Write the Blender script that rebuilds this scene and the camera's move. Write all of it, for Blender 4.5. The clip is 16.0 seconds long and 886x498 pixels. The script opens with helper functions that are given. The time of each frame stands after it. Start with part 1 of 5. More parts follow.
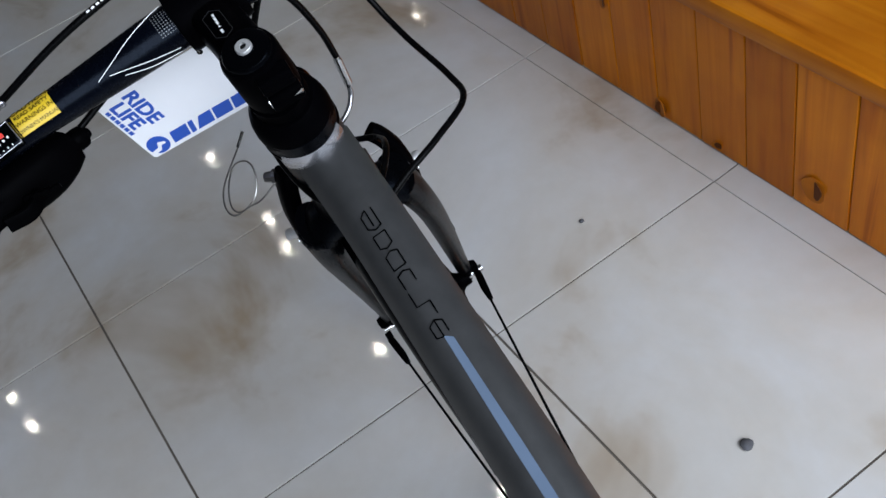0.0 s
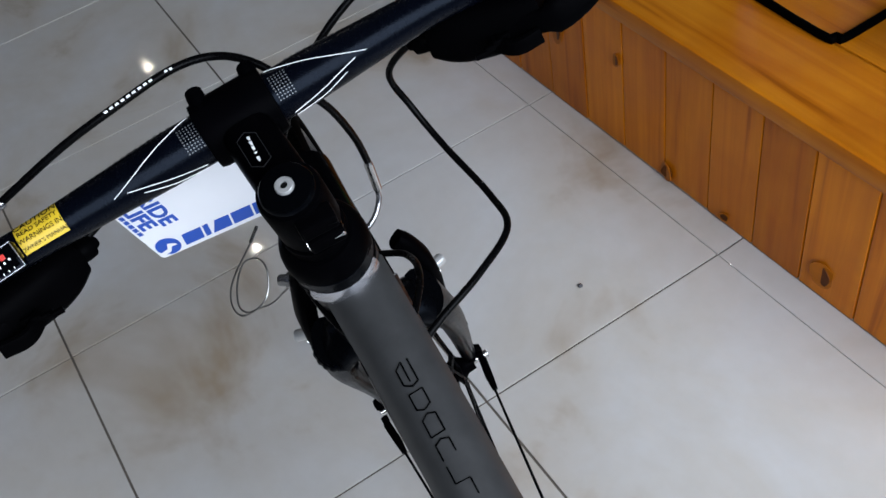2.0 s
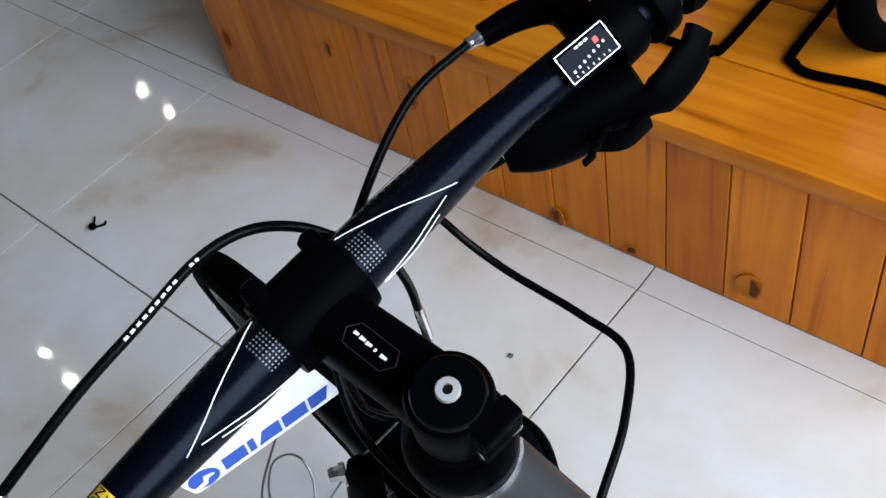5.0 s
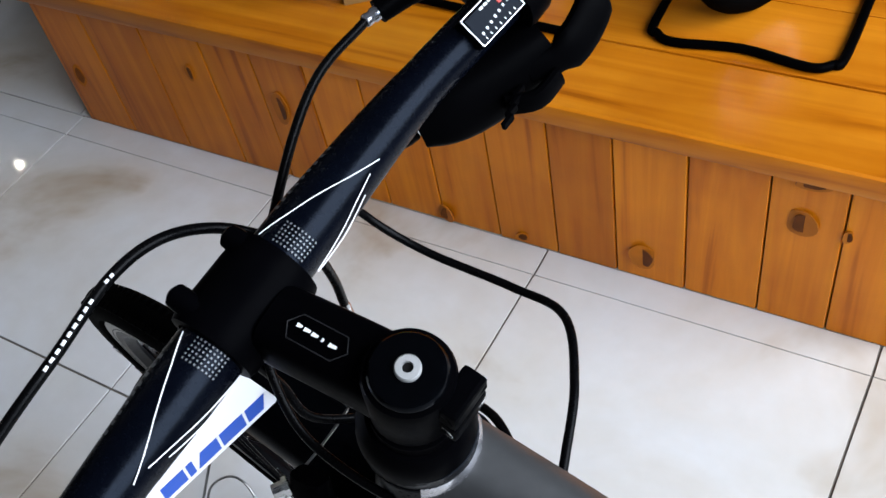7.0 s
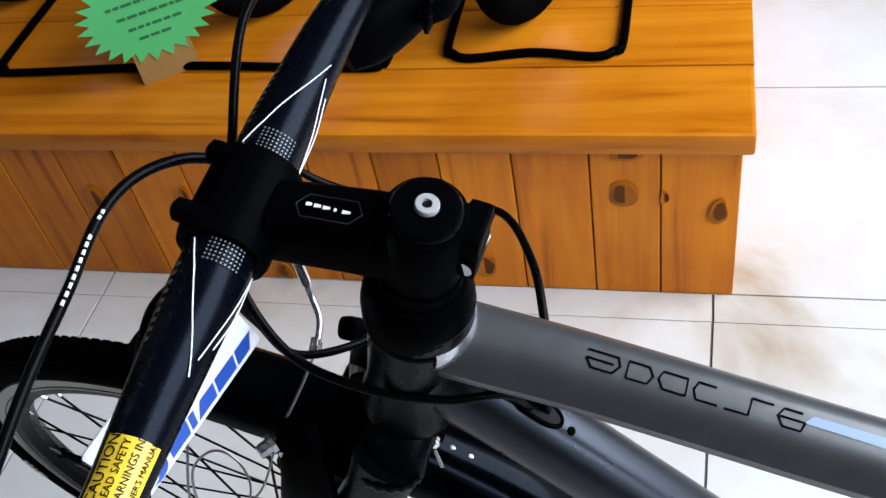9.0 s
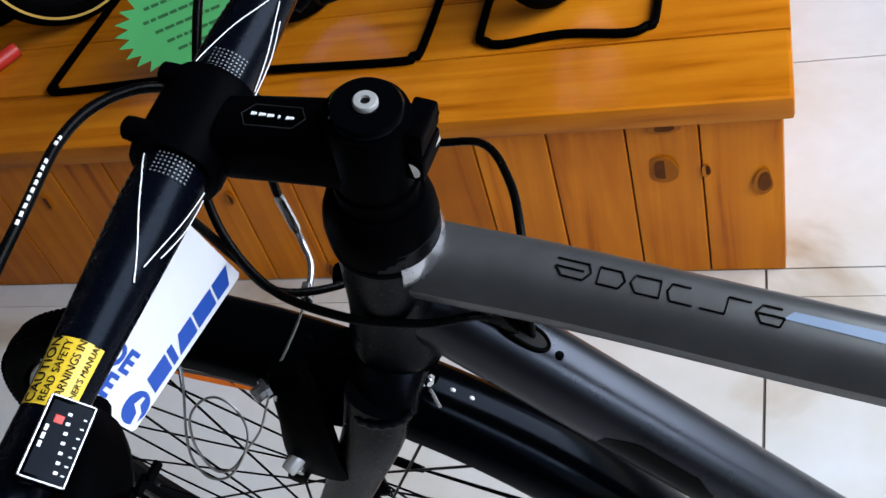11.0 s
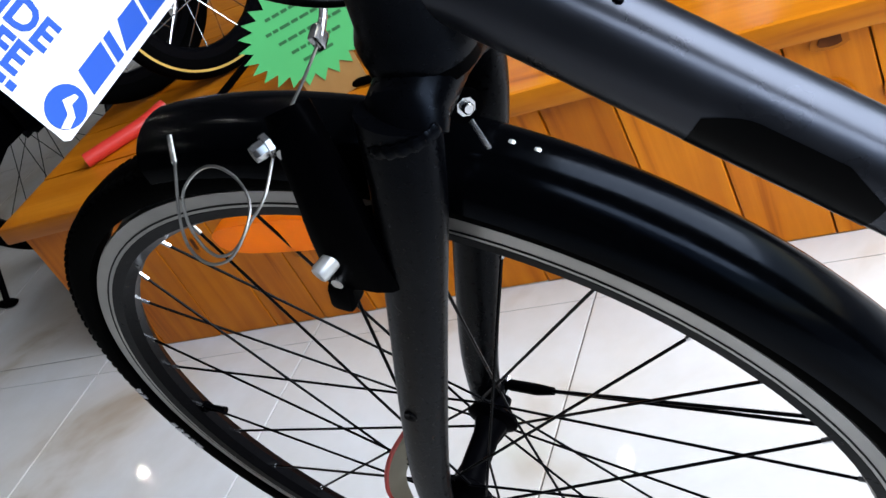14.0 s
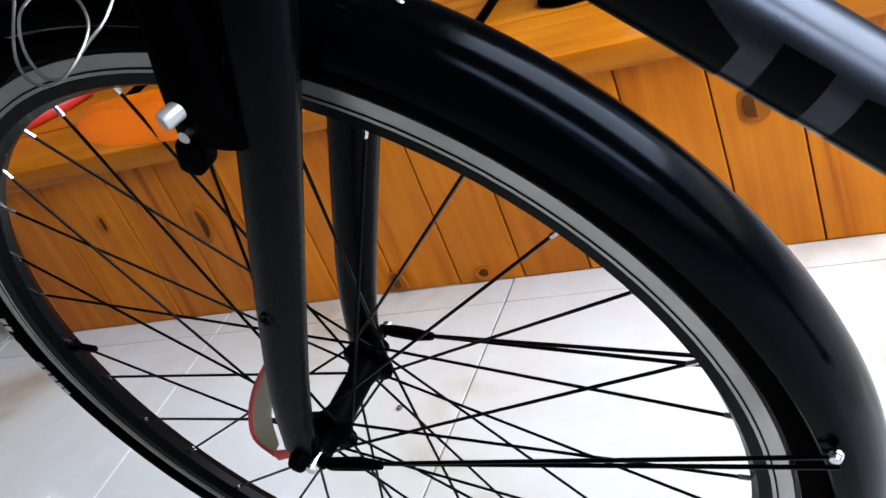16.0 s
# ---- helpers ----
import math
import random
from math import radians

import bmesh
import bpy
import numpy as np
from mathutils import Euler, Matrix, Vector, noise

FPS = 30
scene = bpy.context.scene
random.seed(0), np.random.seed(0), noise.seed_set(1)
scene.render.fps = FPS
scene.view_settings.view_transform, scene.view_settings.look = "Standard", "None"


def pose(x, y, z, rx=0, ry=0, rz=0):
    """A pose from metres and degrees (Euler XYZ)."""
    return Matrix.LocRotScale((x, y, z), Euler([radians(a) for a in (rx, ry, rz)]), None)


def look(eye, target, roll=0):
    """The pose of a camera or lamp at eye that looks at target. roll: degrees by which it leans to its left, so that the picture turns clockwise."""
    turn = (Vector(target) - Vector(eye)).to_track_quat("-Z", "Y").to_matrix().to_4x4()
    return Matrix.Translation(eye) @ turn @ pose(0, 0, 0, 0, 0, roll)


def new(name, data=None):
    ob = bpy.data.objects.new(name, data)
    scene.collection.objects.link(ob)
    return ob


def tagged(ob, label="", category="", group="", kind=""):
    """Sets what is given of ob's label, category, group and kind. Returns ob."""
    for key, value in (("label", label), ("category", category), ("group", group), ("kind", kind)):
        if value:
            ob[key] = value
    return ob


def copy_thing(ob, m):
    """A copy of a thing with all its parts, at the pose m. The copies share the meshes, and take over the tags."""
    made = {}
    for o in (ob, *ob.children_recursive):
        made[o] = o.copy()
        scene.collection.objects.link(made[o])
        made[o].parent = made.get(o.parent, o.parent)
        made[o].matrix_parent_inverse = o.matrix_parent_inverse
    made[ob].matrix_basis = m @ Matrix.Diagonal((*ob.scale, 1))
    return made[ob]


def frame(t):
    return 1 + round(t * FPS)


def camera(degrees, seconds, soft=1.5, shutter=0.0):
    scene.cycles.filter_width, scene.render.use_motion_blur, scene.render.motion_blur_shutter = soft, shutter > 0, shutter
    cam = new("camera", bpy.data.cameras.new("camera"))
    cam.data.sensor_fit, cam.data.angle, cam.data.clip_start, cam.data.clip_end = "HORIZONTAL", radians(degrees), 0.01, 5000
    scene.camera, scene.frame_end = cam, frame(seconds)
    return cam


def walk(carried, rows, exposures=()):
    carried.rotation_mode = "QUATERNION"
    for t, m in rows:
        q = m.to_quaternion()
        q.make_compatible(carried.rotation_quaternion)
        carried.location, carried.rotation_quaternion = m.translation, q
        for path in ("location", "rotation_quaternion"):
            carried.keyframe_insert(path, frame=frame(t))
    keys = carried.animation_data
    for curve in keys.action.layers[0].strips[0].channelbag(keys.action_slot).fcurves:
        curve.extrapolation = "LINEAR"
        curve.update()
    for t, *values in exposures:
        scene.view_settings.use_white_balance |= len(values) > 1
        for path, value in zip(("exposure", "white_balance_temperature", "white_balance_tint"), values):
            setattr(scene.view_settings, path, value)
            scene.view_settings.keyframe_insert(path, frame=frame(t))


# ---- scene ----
EXPOSURES = ((0.0, 0.2), (2.0, 0.3), (2.5, 0.5), (3.5, 0.75), (6.0, 0.85), (8.5, 0.95), (10.5, 0.68), (11.0, 0.62), (11.5, 0.9), (12.5, 1.3), (13.5, 1.30), (16.0, 1.34))
cam = camera(46.87, 16.0)
PATH = [
    (0, pose(0.7319, -0.2695, 1.2490, 41.432, 13.010, 54.481)),
    (0.5, pose(0.6801, -0.2600, 1.2553, 40.458, 11.356, 55.353)),
    (1, pose(0.6396, -0.2494, 1.2681, 39.488, 9.854, 56.456)),
    (1.5, pose(0.6233, -0.2409, 1.2779, 39.609, 9.011, 57.080)),
    (2, pose(0.6172, -0.2432, 1.2767, 41.564, 8.913, 56.158)),
    (2.5, pose(0.5762, -0.2524, 1.2704, 42.865, 8.668, 53.673)),
    (3, pose(0.5203, -0.2626, 1.2702, 42.833, 8.919, 49.894)),
    (3.5, pose(0.4379, -0.2767, 1.2527, 42.219, 7.711, 45.075)),
    (6, pose(0.3958, -0.2946, 1.2343, 41.638, 9.290, 35.869)),
    (6.5, pose(0.3919, -0.2953, 1.2237, 41.325, 8.927, 33.587)),
    (7, pose(0.3755, -0.3103, 1.2225, 41.070, 8.877, 27.902)),
    (7.5, pose(0.3468, -0.3458, 1.2180, 41.894, 9.094, 20.994)),
    (8, pose(0.3317, -0.3802, 1.2247, 42.171, 9.198, 15.092)),
    (8.5, pose(0.3200, -0.4136, 1.2071, 43.791, 8.169, 11.615)),
    (11, pose(0.3746, -0.4591, 1.1410, 45.905, 13.898, 11.675)),
    (11.5, pose(0.3868, -0.4569, 1.0915, 48.244, 17.037, 13.579)),
    (12, pose(0.3888, -0.4589, 1.0446, 50.452, 19.238, 14.531)),
    (12.5, pose(0.3843, -0.4639, 0.9938, 53.135, 21.238, 15.410)),
    (13, pose(0.3752, -0.4635, 0.9569, 53.722, 22.888, 15.677)),
    (13.5, pose(0.3799, -0.4733, 0.9075, 55.947, 24.868, 17.256)),
    (14, pose(0.3790, -0.4857, 0.8779, 55.633, 25.307, 17.599)),
    (14.5, pose(0.3868, -0.4933, 0.8125, 58.453, 24.291, 21.337)),
    (15, pose(0.3837, -0.5048, 0.7912, 57.791, 22.603, 21.342)),
    (15.5, pose(0.3864, -0.5099, 0.7773, 57.768, 21.753, 19.893)),
    (16, pose(0.3928, -0.5123, 0.7751, 59.006, 19.888, 17.358)),
]
walk(cam, PATH, EXPOSURES)

BIKE = Matrix.Translation((0.0, 0.0013, 0.0)) @ pose(0, 0, 0, 0, 0, -9.49) @ pose(0, 0, 0, 6.1, 0, 0)

# ---------------------------------------------------------------- world, sun, large lights
world = bpy.data.worlds.new("world")
scene.world = world
world.use_nodes = True
wn = world.node_tree
sky = wn.nodes.new("ShaderNodeTexSky")
sky.sky_type, sky.sun_disc = "NISHITA", False
sky.sun_elevation, sky.sun_rotation = radians(50), radians(80)
wn.links.new(sky.outputs[0], wn.nodes["Background"].inputs[0])
wn.nodes["Background"].inputs[1].default_value = 0.12


def area_lamp(name, eye, target, sx, sy, watts, colour):
    lamp = bpy.data.lights.new(name, "AREA")
    lamp.shape, lamp.size, lamp.size_y, lamp.energy, lamp.color = "RECTANGLE", sx, sy, watts, colour
    ob = new(name, lamp)
    ob.matrix_world = look(eye, target)
    return ob


area_lamp("daylight_in_shopfront", (1.70, 0.25, 1.75), (0, 0.25, 0.7), 2.6, 1.5, 70, (0.79, 0.875, 1.0))


# ---------------------------------------------------------------- materials
def nodes_of(name):
    m = bpy.data.materials.new(name)
    m.use_nodes = True
    nt = m.node_tree
    return m, nt, nt.nodes["Principled BSDF"]


def add(nt, kind, **values):
    n = nt.nodes.new(kind)
    for k, v in values.items():
        n.inputs[k.replace("_", " ")].default_value = v
    return n


def mapped(nt, scale=(1, 1, 1), rot=(0, 0, 0), space="Object"):
    tc = nt.nodes.new("ShaderNodeTexCoord")
    mp = nt.nodes.new("ShaderNodeMapping")
    mp.inputs["Scale"].default_value = scale
    mp.inputs["Rotation"].default_value = rot
    nt.links.new(tc.outputs[space], mp.inputs["Vector"])
    return mp.outputs["Vector"]


def ramp(nt, fac, *stops):
    r = nt.nodes.new("ShaderNodeValToRGB")
    while len(r.color_ramp.elements) < len(stops):
        r.color_ramp.elements.new(0.5)
    for e, (p, c) in zip(r.color_ramp.elements, stops):
        e.position = p
        e.color = (*c, 1) if len(c) == 3 else c
    nt.links.new(fac, r.inputs[0])
    return r.outputs[0]


def mix(nt, kind, fac, a, b):
    n = nt.nodes.new("ShaderNodeMix")
    n.data_type, n.blend_type = "RGBA", kind
    if isinstance(fac, (int, float)):
        n.inputs[0].default_value = fac
    else:
        nt.links.new(fac, n.inputs[0])
    for i, v in ((6, a), (7, b)):
        if isinstance(v, tuple):
            n.inputs[i].default_value = (*v, 1)
        else:
            nt.links.new(v, n.inputs[i])
    return n.outputs[2]


def noise_tex(nt, vec, scale, detail=4.0, rough=0.55, dist=0.0):
    n = add(nt, "ShaderNodeTexNoise", Scale=scale, Detail=detail, Roughness=rough, Distortion=dist)
    nt.links.new(vec, n.inputs["Vector"])
    return n.outputs["Fac"]


def bump(nt, bsdf, height, strength=0.2, distance=0.002):
    b = add(nt, "ShaderNodeBump", Strength=strength, Distance=distance)
    nt.links.new(height, b.inputs["Height"])
    nt.links.new(b.outputs[0], bsdf.inputs["Normal"])


def surface(name, colour, rough, metal=0.0, vary=0.15, scale=60.0, coat=0.0, relief=0.05, spec=0.5):
    """A plain surface with fine and coarse variation of colour and gloss."""
    m, nt, b = nodes_of(name)
    v = mapped(nt)
    fine, coarse = noise_tex(nt, v, scale, 5), noise_tex(nt, v, scale / 9, 3)
    dark = tuple(c * (1 - vary) for c in colour)
    light = tuple(min(1, c * (1 + vary)) for c in colour)
    c1 = ramp(nt, coarse, (0.3, dark), (0.7, light))
    c2 = mix(nt, "MULTIPLY", 0.5, c1, ramp(nt, fine, (0.25, (1 - vary,) * 3), (0.75, (1.0,) * 3)))
    nt.links.new(c2, b.inputs["Base Color"])
    r = ramp(nt, fine, (0.2, (max(0.02, rough - 0.06),) * 3), (0.8, (min(1, rough + 0.08),) * 3))
    nt.links.new(r, b.inputs["Roughness"])
    b.inputs["Metallic"].default_value = metal
    b.inputs["Coat Weight"].default_value = coat
    b.inputs["Coat Roughness"].default_value = 0.08
    b.inputs["Specular IOR Level"].default_value = spec
    if relief:
        bump(nt, b, fine, relief, 0.0006)
    return m


def pine(name, along, tint=(1, 1, 1)):
    """Varnished knotty pine; along is the axis of the grain (0 x, 1 y, 2 z)."""
    m, nt, b = nodes_of(name)
    sc = [16.0, 16.0, 16.0]
    sc[along] = 0.9
    info = nt.nodes.new("ShaderNodeObjectInfo")
    tc = nt.nodes.new("ShaderNodeTexCoord")
    off = nt.nodes.new("ShaderNodeVectorMath")
    off.operation = "MULTIPLY_ADD"
    off.inputs[1].default_value = (1, 1, 1)
    nt.links.new(tc.outputs["Object"], off.inputs[0])
    sh = nt.nodes.new("ShaderNodeVectorMath")
    sh.operation = "SCALE"
    sh.inputs["Scale"].default_value = 7.0
    comb = nt.nodes.new("ShaderNodeCombineXYZ")
    for i in range(3):
        nt.links.new(info.outputs["Random"], comb.inputs[i])
    nt.links.new(comb.outputs[0], sh.inputs[0])
    nt.links.new(sh.outputs[0], off.inputs[2])
    mp = nt.nodes.new("ShaderNodeMapping")
    mp.inputs["Scale"].default_value = sc
    nt.links.new(off.outputs[0], mp.inputs["Vector"])
    grain = noise_tex(nt, mp.outputs[0], 1.3, 3, 0.5, 1.8)
    fine = noise_tex(nt, mp.outputs[0], 9.0, 4, 0.6, 0.4)
    broad = noise_tex(nt, off.outputs[0], 7.0, 3, 0.5, 0.3)
    c = ramp(nt, grain, (0.30, (0.36 * tint[0], 0.105 * tint[1], 0.003 * tint[2])), (0.42, (0.55 * tint[0], 0.185 * tint[1], 0.006 * tint[2])),
             (0.70, (0.66 * tint[0], 0.255 * tint[1], 0.015 * tint[2])))
    c = mix(nt, "MULTIPLY", 0.16, c, ramp(nt, fine, (0.3, (0.62, 0.5, 0.4)), (0.7, (1, 1, 1))))
    c = mix(nt, "MULTIPLY", 0.55, c, ramp(nt, broad, (0.32, (0.72, 0.62, 0.5)), (0.62, (1, 1, 1))))
    each = ramp(nt, info.outputs["Random"], (0.0, (0.78, 0.74, 0.7)), (1.0, (1.08, 1.08, 1.1)))
    c = mix(nt, "MULTIPLY", 1.0, c, each)
    nt.links.new(c, b.inputs["Base Color"])
    b.inputs["Roughness"].default_value = 0.32
    b.inputs["Coat Weight"].default_value = 0.05
    b.inputs["Specular IOR Level"].default_value = 0.2
    b.inputs["Coat Roughness"].default_value = 0.18
    bump(nt, b, fine, 0.12, 0.001)
    return m


def tile_material():
    m, nt, b = nodes_of("polished_tile")
    tc = nt.nodes.new("ShaderNodeNewGeometry")
    v = tc.outputs["Position"]
    cloud = noise_tex(nt, v, 2.6, 5, 0.55, 0.5)
    fine = noise_tex(nt, v, 22, 5, 0.6)
    c = ramp(nt, cloud, (0.28, (0.36, 0.265, 0.165)), (0.44, (0.58, 0.55, 0.505)), (0.66, (0.64, 0.645, 0.65)))
    c = mix(nt, "MULTIPLY", 0.25, c, ramp(nt, fine, (0.3, (0.8, 0.79, 0.77)), (0.7, (1, 1, 1))))
    info = nt.nodes.new("ShaderNodeObjectInfo")
    c = mix(nt, "MULTIPLY", 1.0, c, ramp(nt, info.outputs["Random"], (0, (0.98, 0.98, 0.975)), (1, (1.0, 1.0, 1.0))))
    nt.links.new(c, b.inputs["Base Color"])
    nt.links.new(ramp(nt, fine, (0.2, (0.025,) * 3), (0.8, (0.07,) * 3)), b.inputs["Roughness"])
    b.inputs["Specular IOR Level"].default_value = 0.5
    return m


def glow(name, colour, strength):
    m, nt, b = nodes_of(name)
    b.inputs["Base Color"].default_value = (*colour, 1)
    b.inputs["Emission Color"].default_value = (*colour, 1)
    b.inputs["Emission Strength"].default_value = strength
    return m


M_TILE = tile_material()
M_GROUT = surface("grout", (0.14, 0.12, 0.10), 0.9)
# unseen walls and ceiling, darkened so that they bounce less light
M_WALL = surface("dim_wall_grey", (0.17, 0.17, 0.18), 0.8, scale=20, vary=0.05)
M_PINE_V = pine("pine_upright", 2, (1.14, 0.95, 0.4))
M_PINE_H = pine("pine_lengthwise", 0, (0.93, 0.83, 0.6))
M_KNOT = surface("knot_wood", (0.12, 0.032, 0.005), 0.5, vary=0.6, scale=70, relief=0.0, spec=0.1)
M_KNOT2 = surface("knot_rim_wood", (0.42, 0.120, 0.006), 0.45, vary=0.35, scale=50, relief=0.0, spec=0.15)
M_GUN = surface("gunmetal_paint", (0.082, 0.083, 0.084), 0.38, 0.6, vary=0.1, scale=500, coat=0.15, relief=0.02)
M_BLACK = surface("satin_black_paint", (0.0007, 0.0007, 0.0010), 0.36, 0.0, vary=0.2, scale=300, relief=0.02, spec=0.005)
M_FORK = surface("matt_charcoal_paint", (0.0011, 0.0012, 0.0017), 0.29, 0.0, vary=0.15, scale=400, relief=0.01, spec=0.055)
M_DTUBE = surface("charcoal_metallic_paint", (0.036, 0.039, 0.048), 0.29, 0.85, vary=0.04, scale=30, relief=0.0)
M_GLOSS = surface("gloss_black_plastic", (0.0006, 0.0007, 0.0010), 0.15, vary=0.2, scale=150, relief=0.004, spec=0.06)
M_DECAL = surface("gloss_black_decal", (0.0012, 0.0012, 0.0014), 0.3, vary=0.1, spec=0.04)
M_RUBBER = surface("black_rubber", (0.0011, 0.0011, 0.0011), 0.75, vary=0.3, scale=200, spec=0.01)
# the bluish base stands in for the blue sheen along the bar
M_BAR = surface("black_bar_paint", (0.0008, 0.0012, 0.0028), 0.25, 0.0, vary=0.2, scale=300, relief=0.01, spec=0.08)
M_PLASTIC = surface("black_plastic", (0.0007, 0.0007, 0.0009), 0.42, vary=0.2, scale=200, spec=0.008)
M_HOUSING = surface("cable_housing", (0.0014, 0.0014, 0.0016), 0.28, vary=0.2, scale=300, spec=0.05)
M_CHROME = surface("bright_steel", (0.62, 0.62, 0.62), 0.2, 1.0, vary=0.15, scale=200)
M_BRIGHT = surface("bright_zinc", (0.55, 0.55, 0.54), 0.35, 0.6, vary=0.1, scale=200)
M_WIRE = surface("steel_wire", (0.36, 0.35, 0.33), 0.35, 1.0, vary=0.2, scale=400)
M_RIM = surface("brushed_alloy", (0.42, 0.41, 0.39), 0.38, 0.85, vary=0.15, scale=150)
M_RIMDARK = surface("black_anodised_alloy", (0.0014, 0.0014, 0.0019), 0.3, 0.05, vary=0.2, scale=150, spec=0.04)
M_SILVER = surface("silver_paint", (0.42, 0.42, 0.44), 0.24, 0.9, vary=0.12, scale=150)
M_CARD = surface("white_card", (0.82, 0.82, 0.84), 0.45, vary=0.03, scale=80, relief=0.02)
M_BLUE = surface("blue_print", (0.010, 0.075, 0.42), 0.45, vary=0.06, relief=0.0)
M_WHITE = surface("white_print", (0.78, 0.78, 0.78), 0.5, vary=0.05, relief=0.0)
M_GREYP = surface("grey_print", (0.10, 0.105, 0.11), 0.5, vary=0.05, relief=0.0)
M_PANEL = surface("panel_line", (0.012, 0.012, 0.013), 0.4, vary=0.1, relief=0.0, spec=0.1)
M_BLUEGREY = surface("blue_grey_decal", (0.13, 0.18, 0.26), 0.35, 0.2, vary=0.08, relief=0.0)
M_YELLOW = surface("yellow_sticker", (0.62, 0.42, 0.02), 0.4, vary=0.06, relief=0.0)
# black of the printed words, and the painted dark inside small openings
M_INK_SHADE = surface("black_ink_and_hole_shade", (0.003, 0.003, 0.003), 0.5, relief=0.0, spec=0.1)
M_RED = surface("red_marking", (0.55, 0.03, 0.02), 0.4, relief=0.0)
M_GREEN = surface("green_card", (0.055, 0.34, 0.10), 0.6, vary=0.06, scale=60)
M_GREEND = surface("dark_green_print", (0.01, 0.10, 0.025), 0.6, relief=0.0)
M_TYREYEL = surface("yellow_rubber", (0.60, 0.36, 0.06), 0.6, vary=0.1)
M_BLUERIM = surface("blue_anodised_rim", (0.02, 0.14, 0.50), 0.3, 0.6, vary=0.1)
M_STRIP = surface("cream_strip", (0.42, 0.39, 0.30), 0.5, vary=0.08)
M_ORANGE = surface("orange_reflector_plastic", (0.95, 0.24, 0.010), 0.22, vary=0.15, scale=220, relief=0.3)
M_ORANGE.node_tree.nodes["Principled BSDF"].inputs["Subsurface Weight"].default_value = 0.25
M_ORANGE.node_tree.nodes["Principled BSDF"].inputs["Subsurface Radius"].default_value = (0.01, 0.004, 0.001)
nt = M_ORANGE.node_tree
tr = add(nt, "ShaderNodeBsdfTranslucent", Color=(1.0, 0.46, 0.04, 1))
mx = add(nt, "ShaderNodeMixShader", Fac=0.7)
out = nt.nodes["Material Output"]
nt.links.new(nt.nodes["Principled BSDF"].outputs[0], mx.inputs[1])
nt.links.new(tr.outputs[0], mx.inputs[2])
nt.links.new(mx.outputs[0], out.inputs[0])
# highlights of the dark lacquers are tinted blue in place of sky light
for lacquer in (M_BAR, M_GLOSS, M_FORK):
    lacquer.node_tree.nodes["Principled BSDF"].inputs["Specular Tint"].default_value = (0.62, 0.76, 1.0, 1)
M_LAMP = glow("lamp_glow", (1.0, 0.93, 0.80), 180)


# ---------------------------------------------------------------- mesh helpers
def tidy(bm, smooth=True):
    bmesh.ops.recalc_face_normals(bm, faces=bm.faces[:])
    for f in bm.faces:
        f.smooth = smooth
    return bm


def part(name, bm, material, parent=None, label="", smooth=True, sharp=40):
    me = bpy.data.meshes.new(name)
    tidy(bm, smooth)
    if smooth:
        lim = radians(sharp)
        for e in bm.edges:
            e.smooth = not (len(e.link_faces) == 2 and e.calc_face_angle(0) > lim)
        if len(bm.faces) < 100:
            # broad flat faces of a bevelled box stay flat
            total = sum(f.calc_area() for f in bm.faces)
            for f in bm.faces:
                if f.calc_area() > 0.06 * total and len(bm.faces) > 20:
                    f.smooth = False
    bm.to_mesh(me)
    bm.free()
    me.materials.append(material)
    ob = new(name, me)
    ob.parent = parent
    if label:
        ob["label"] = label
    return ob


def thing(name, label, category, m=None, group="", kind=""):
    ob = new(name)
    ob.empty_display_size = 0.1
    if m is not None:
        ob.matrix_world = m
    return tagged(ob, label, category, group, kind)


def box(bm, x0, x1, y0, y1, z0, z1, m=None, bevel=0.0):
    r = bmesh.ops.create_cube(bm, size=1.0, matrix=Matrix.Translation(((x0 + x1) / 2, (y0 + y1) / 2, (z0 + z1) / 2)) @ Matrix.Diagonal((x1 - x0, y1 - y0, z1 - z0, 1)))
    vs = r["verts"]
    if bevel:
        es = list({e for v in vs for e in v.link_edges})
        out = bmesh.ops.bevel(bm, geom=es, offset=bevel, segments=2, affect="EDGES", profile=0.6)
        vs = list({v for f in out["faces"] for v in f.verts} | {v for v in vs if v.is_valid})
    if m is not None:
        bmesh.ops.transform(bm, matrix=m, verts=vs)
    return bm


def boxed(x0, x1, y0, y1, z0, z1, m=None, bevel=0.0):
    return box(bmesh.new(), x0, x1, y0, y1, z0, z1, m, bevel)


def spline(pts, n=8):
    """A smooth (Catmull-Rom) line through points."""
    P = [Vector(p) for p in pts]
    P = [2 * P[0] - P[1]] + P + [2 * P[-1] - P[-2]]
    out = []
    for i in range(1, len(P) - 2):
        for k in range(n):
            t = k / n
            a, b, c, d = P[i - 1], P[i], P[i + 1], P[i + 2]
            out.append(0.5 * ((2 * b) + (c - a) * t + (2 * a - 5 * b + 4 * c - d) * t * t + (3 * b - a - 3 * c + d) * t ** 3))
    return out + [P[-2]]


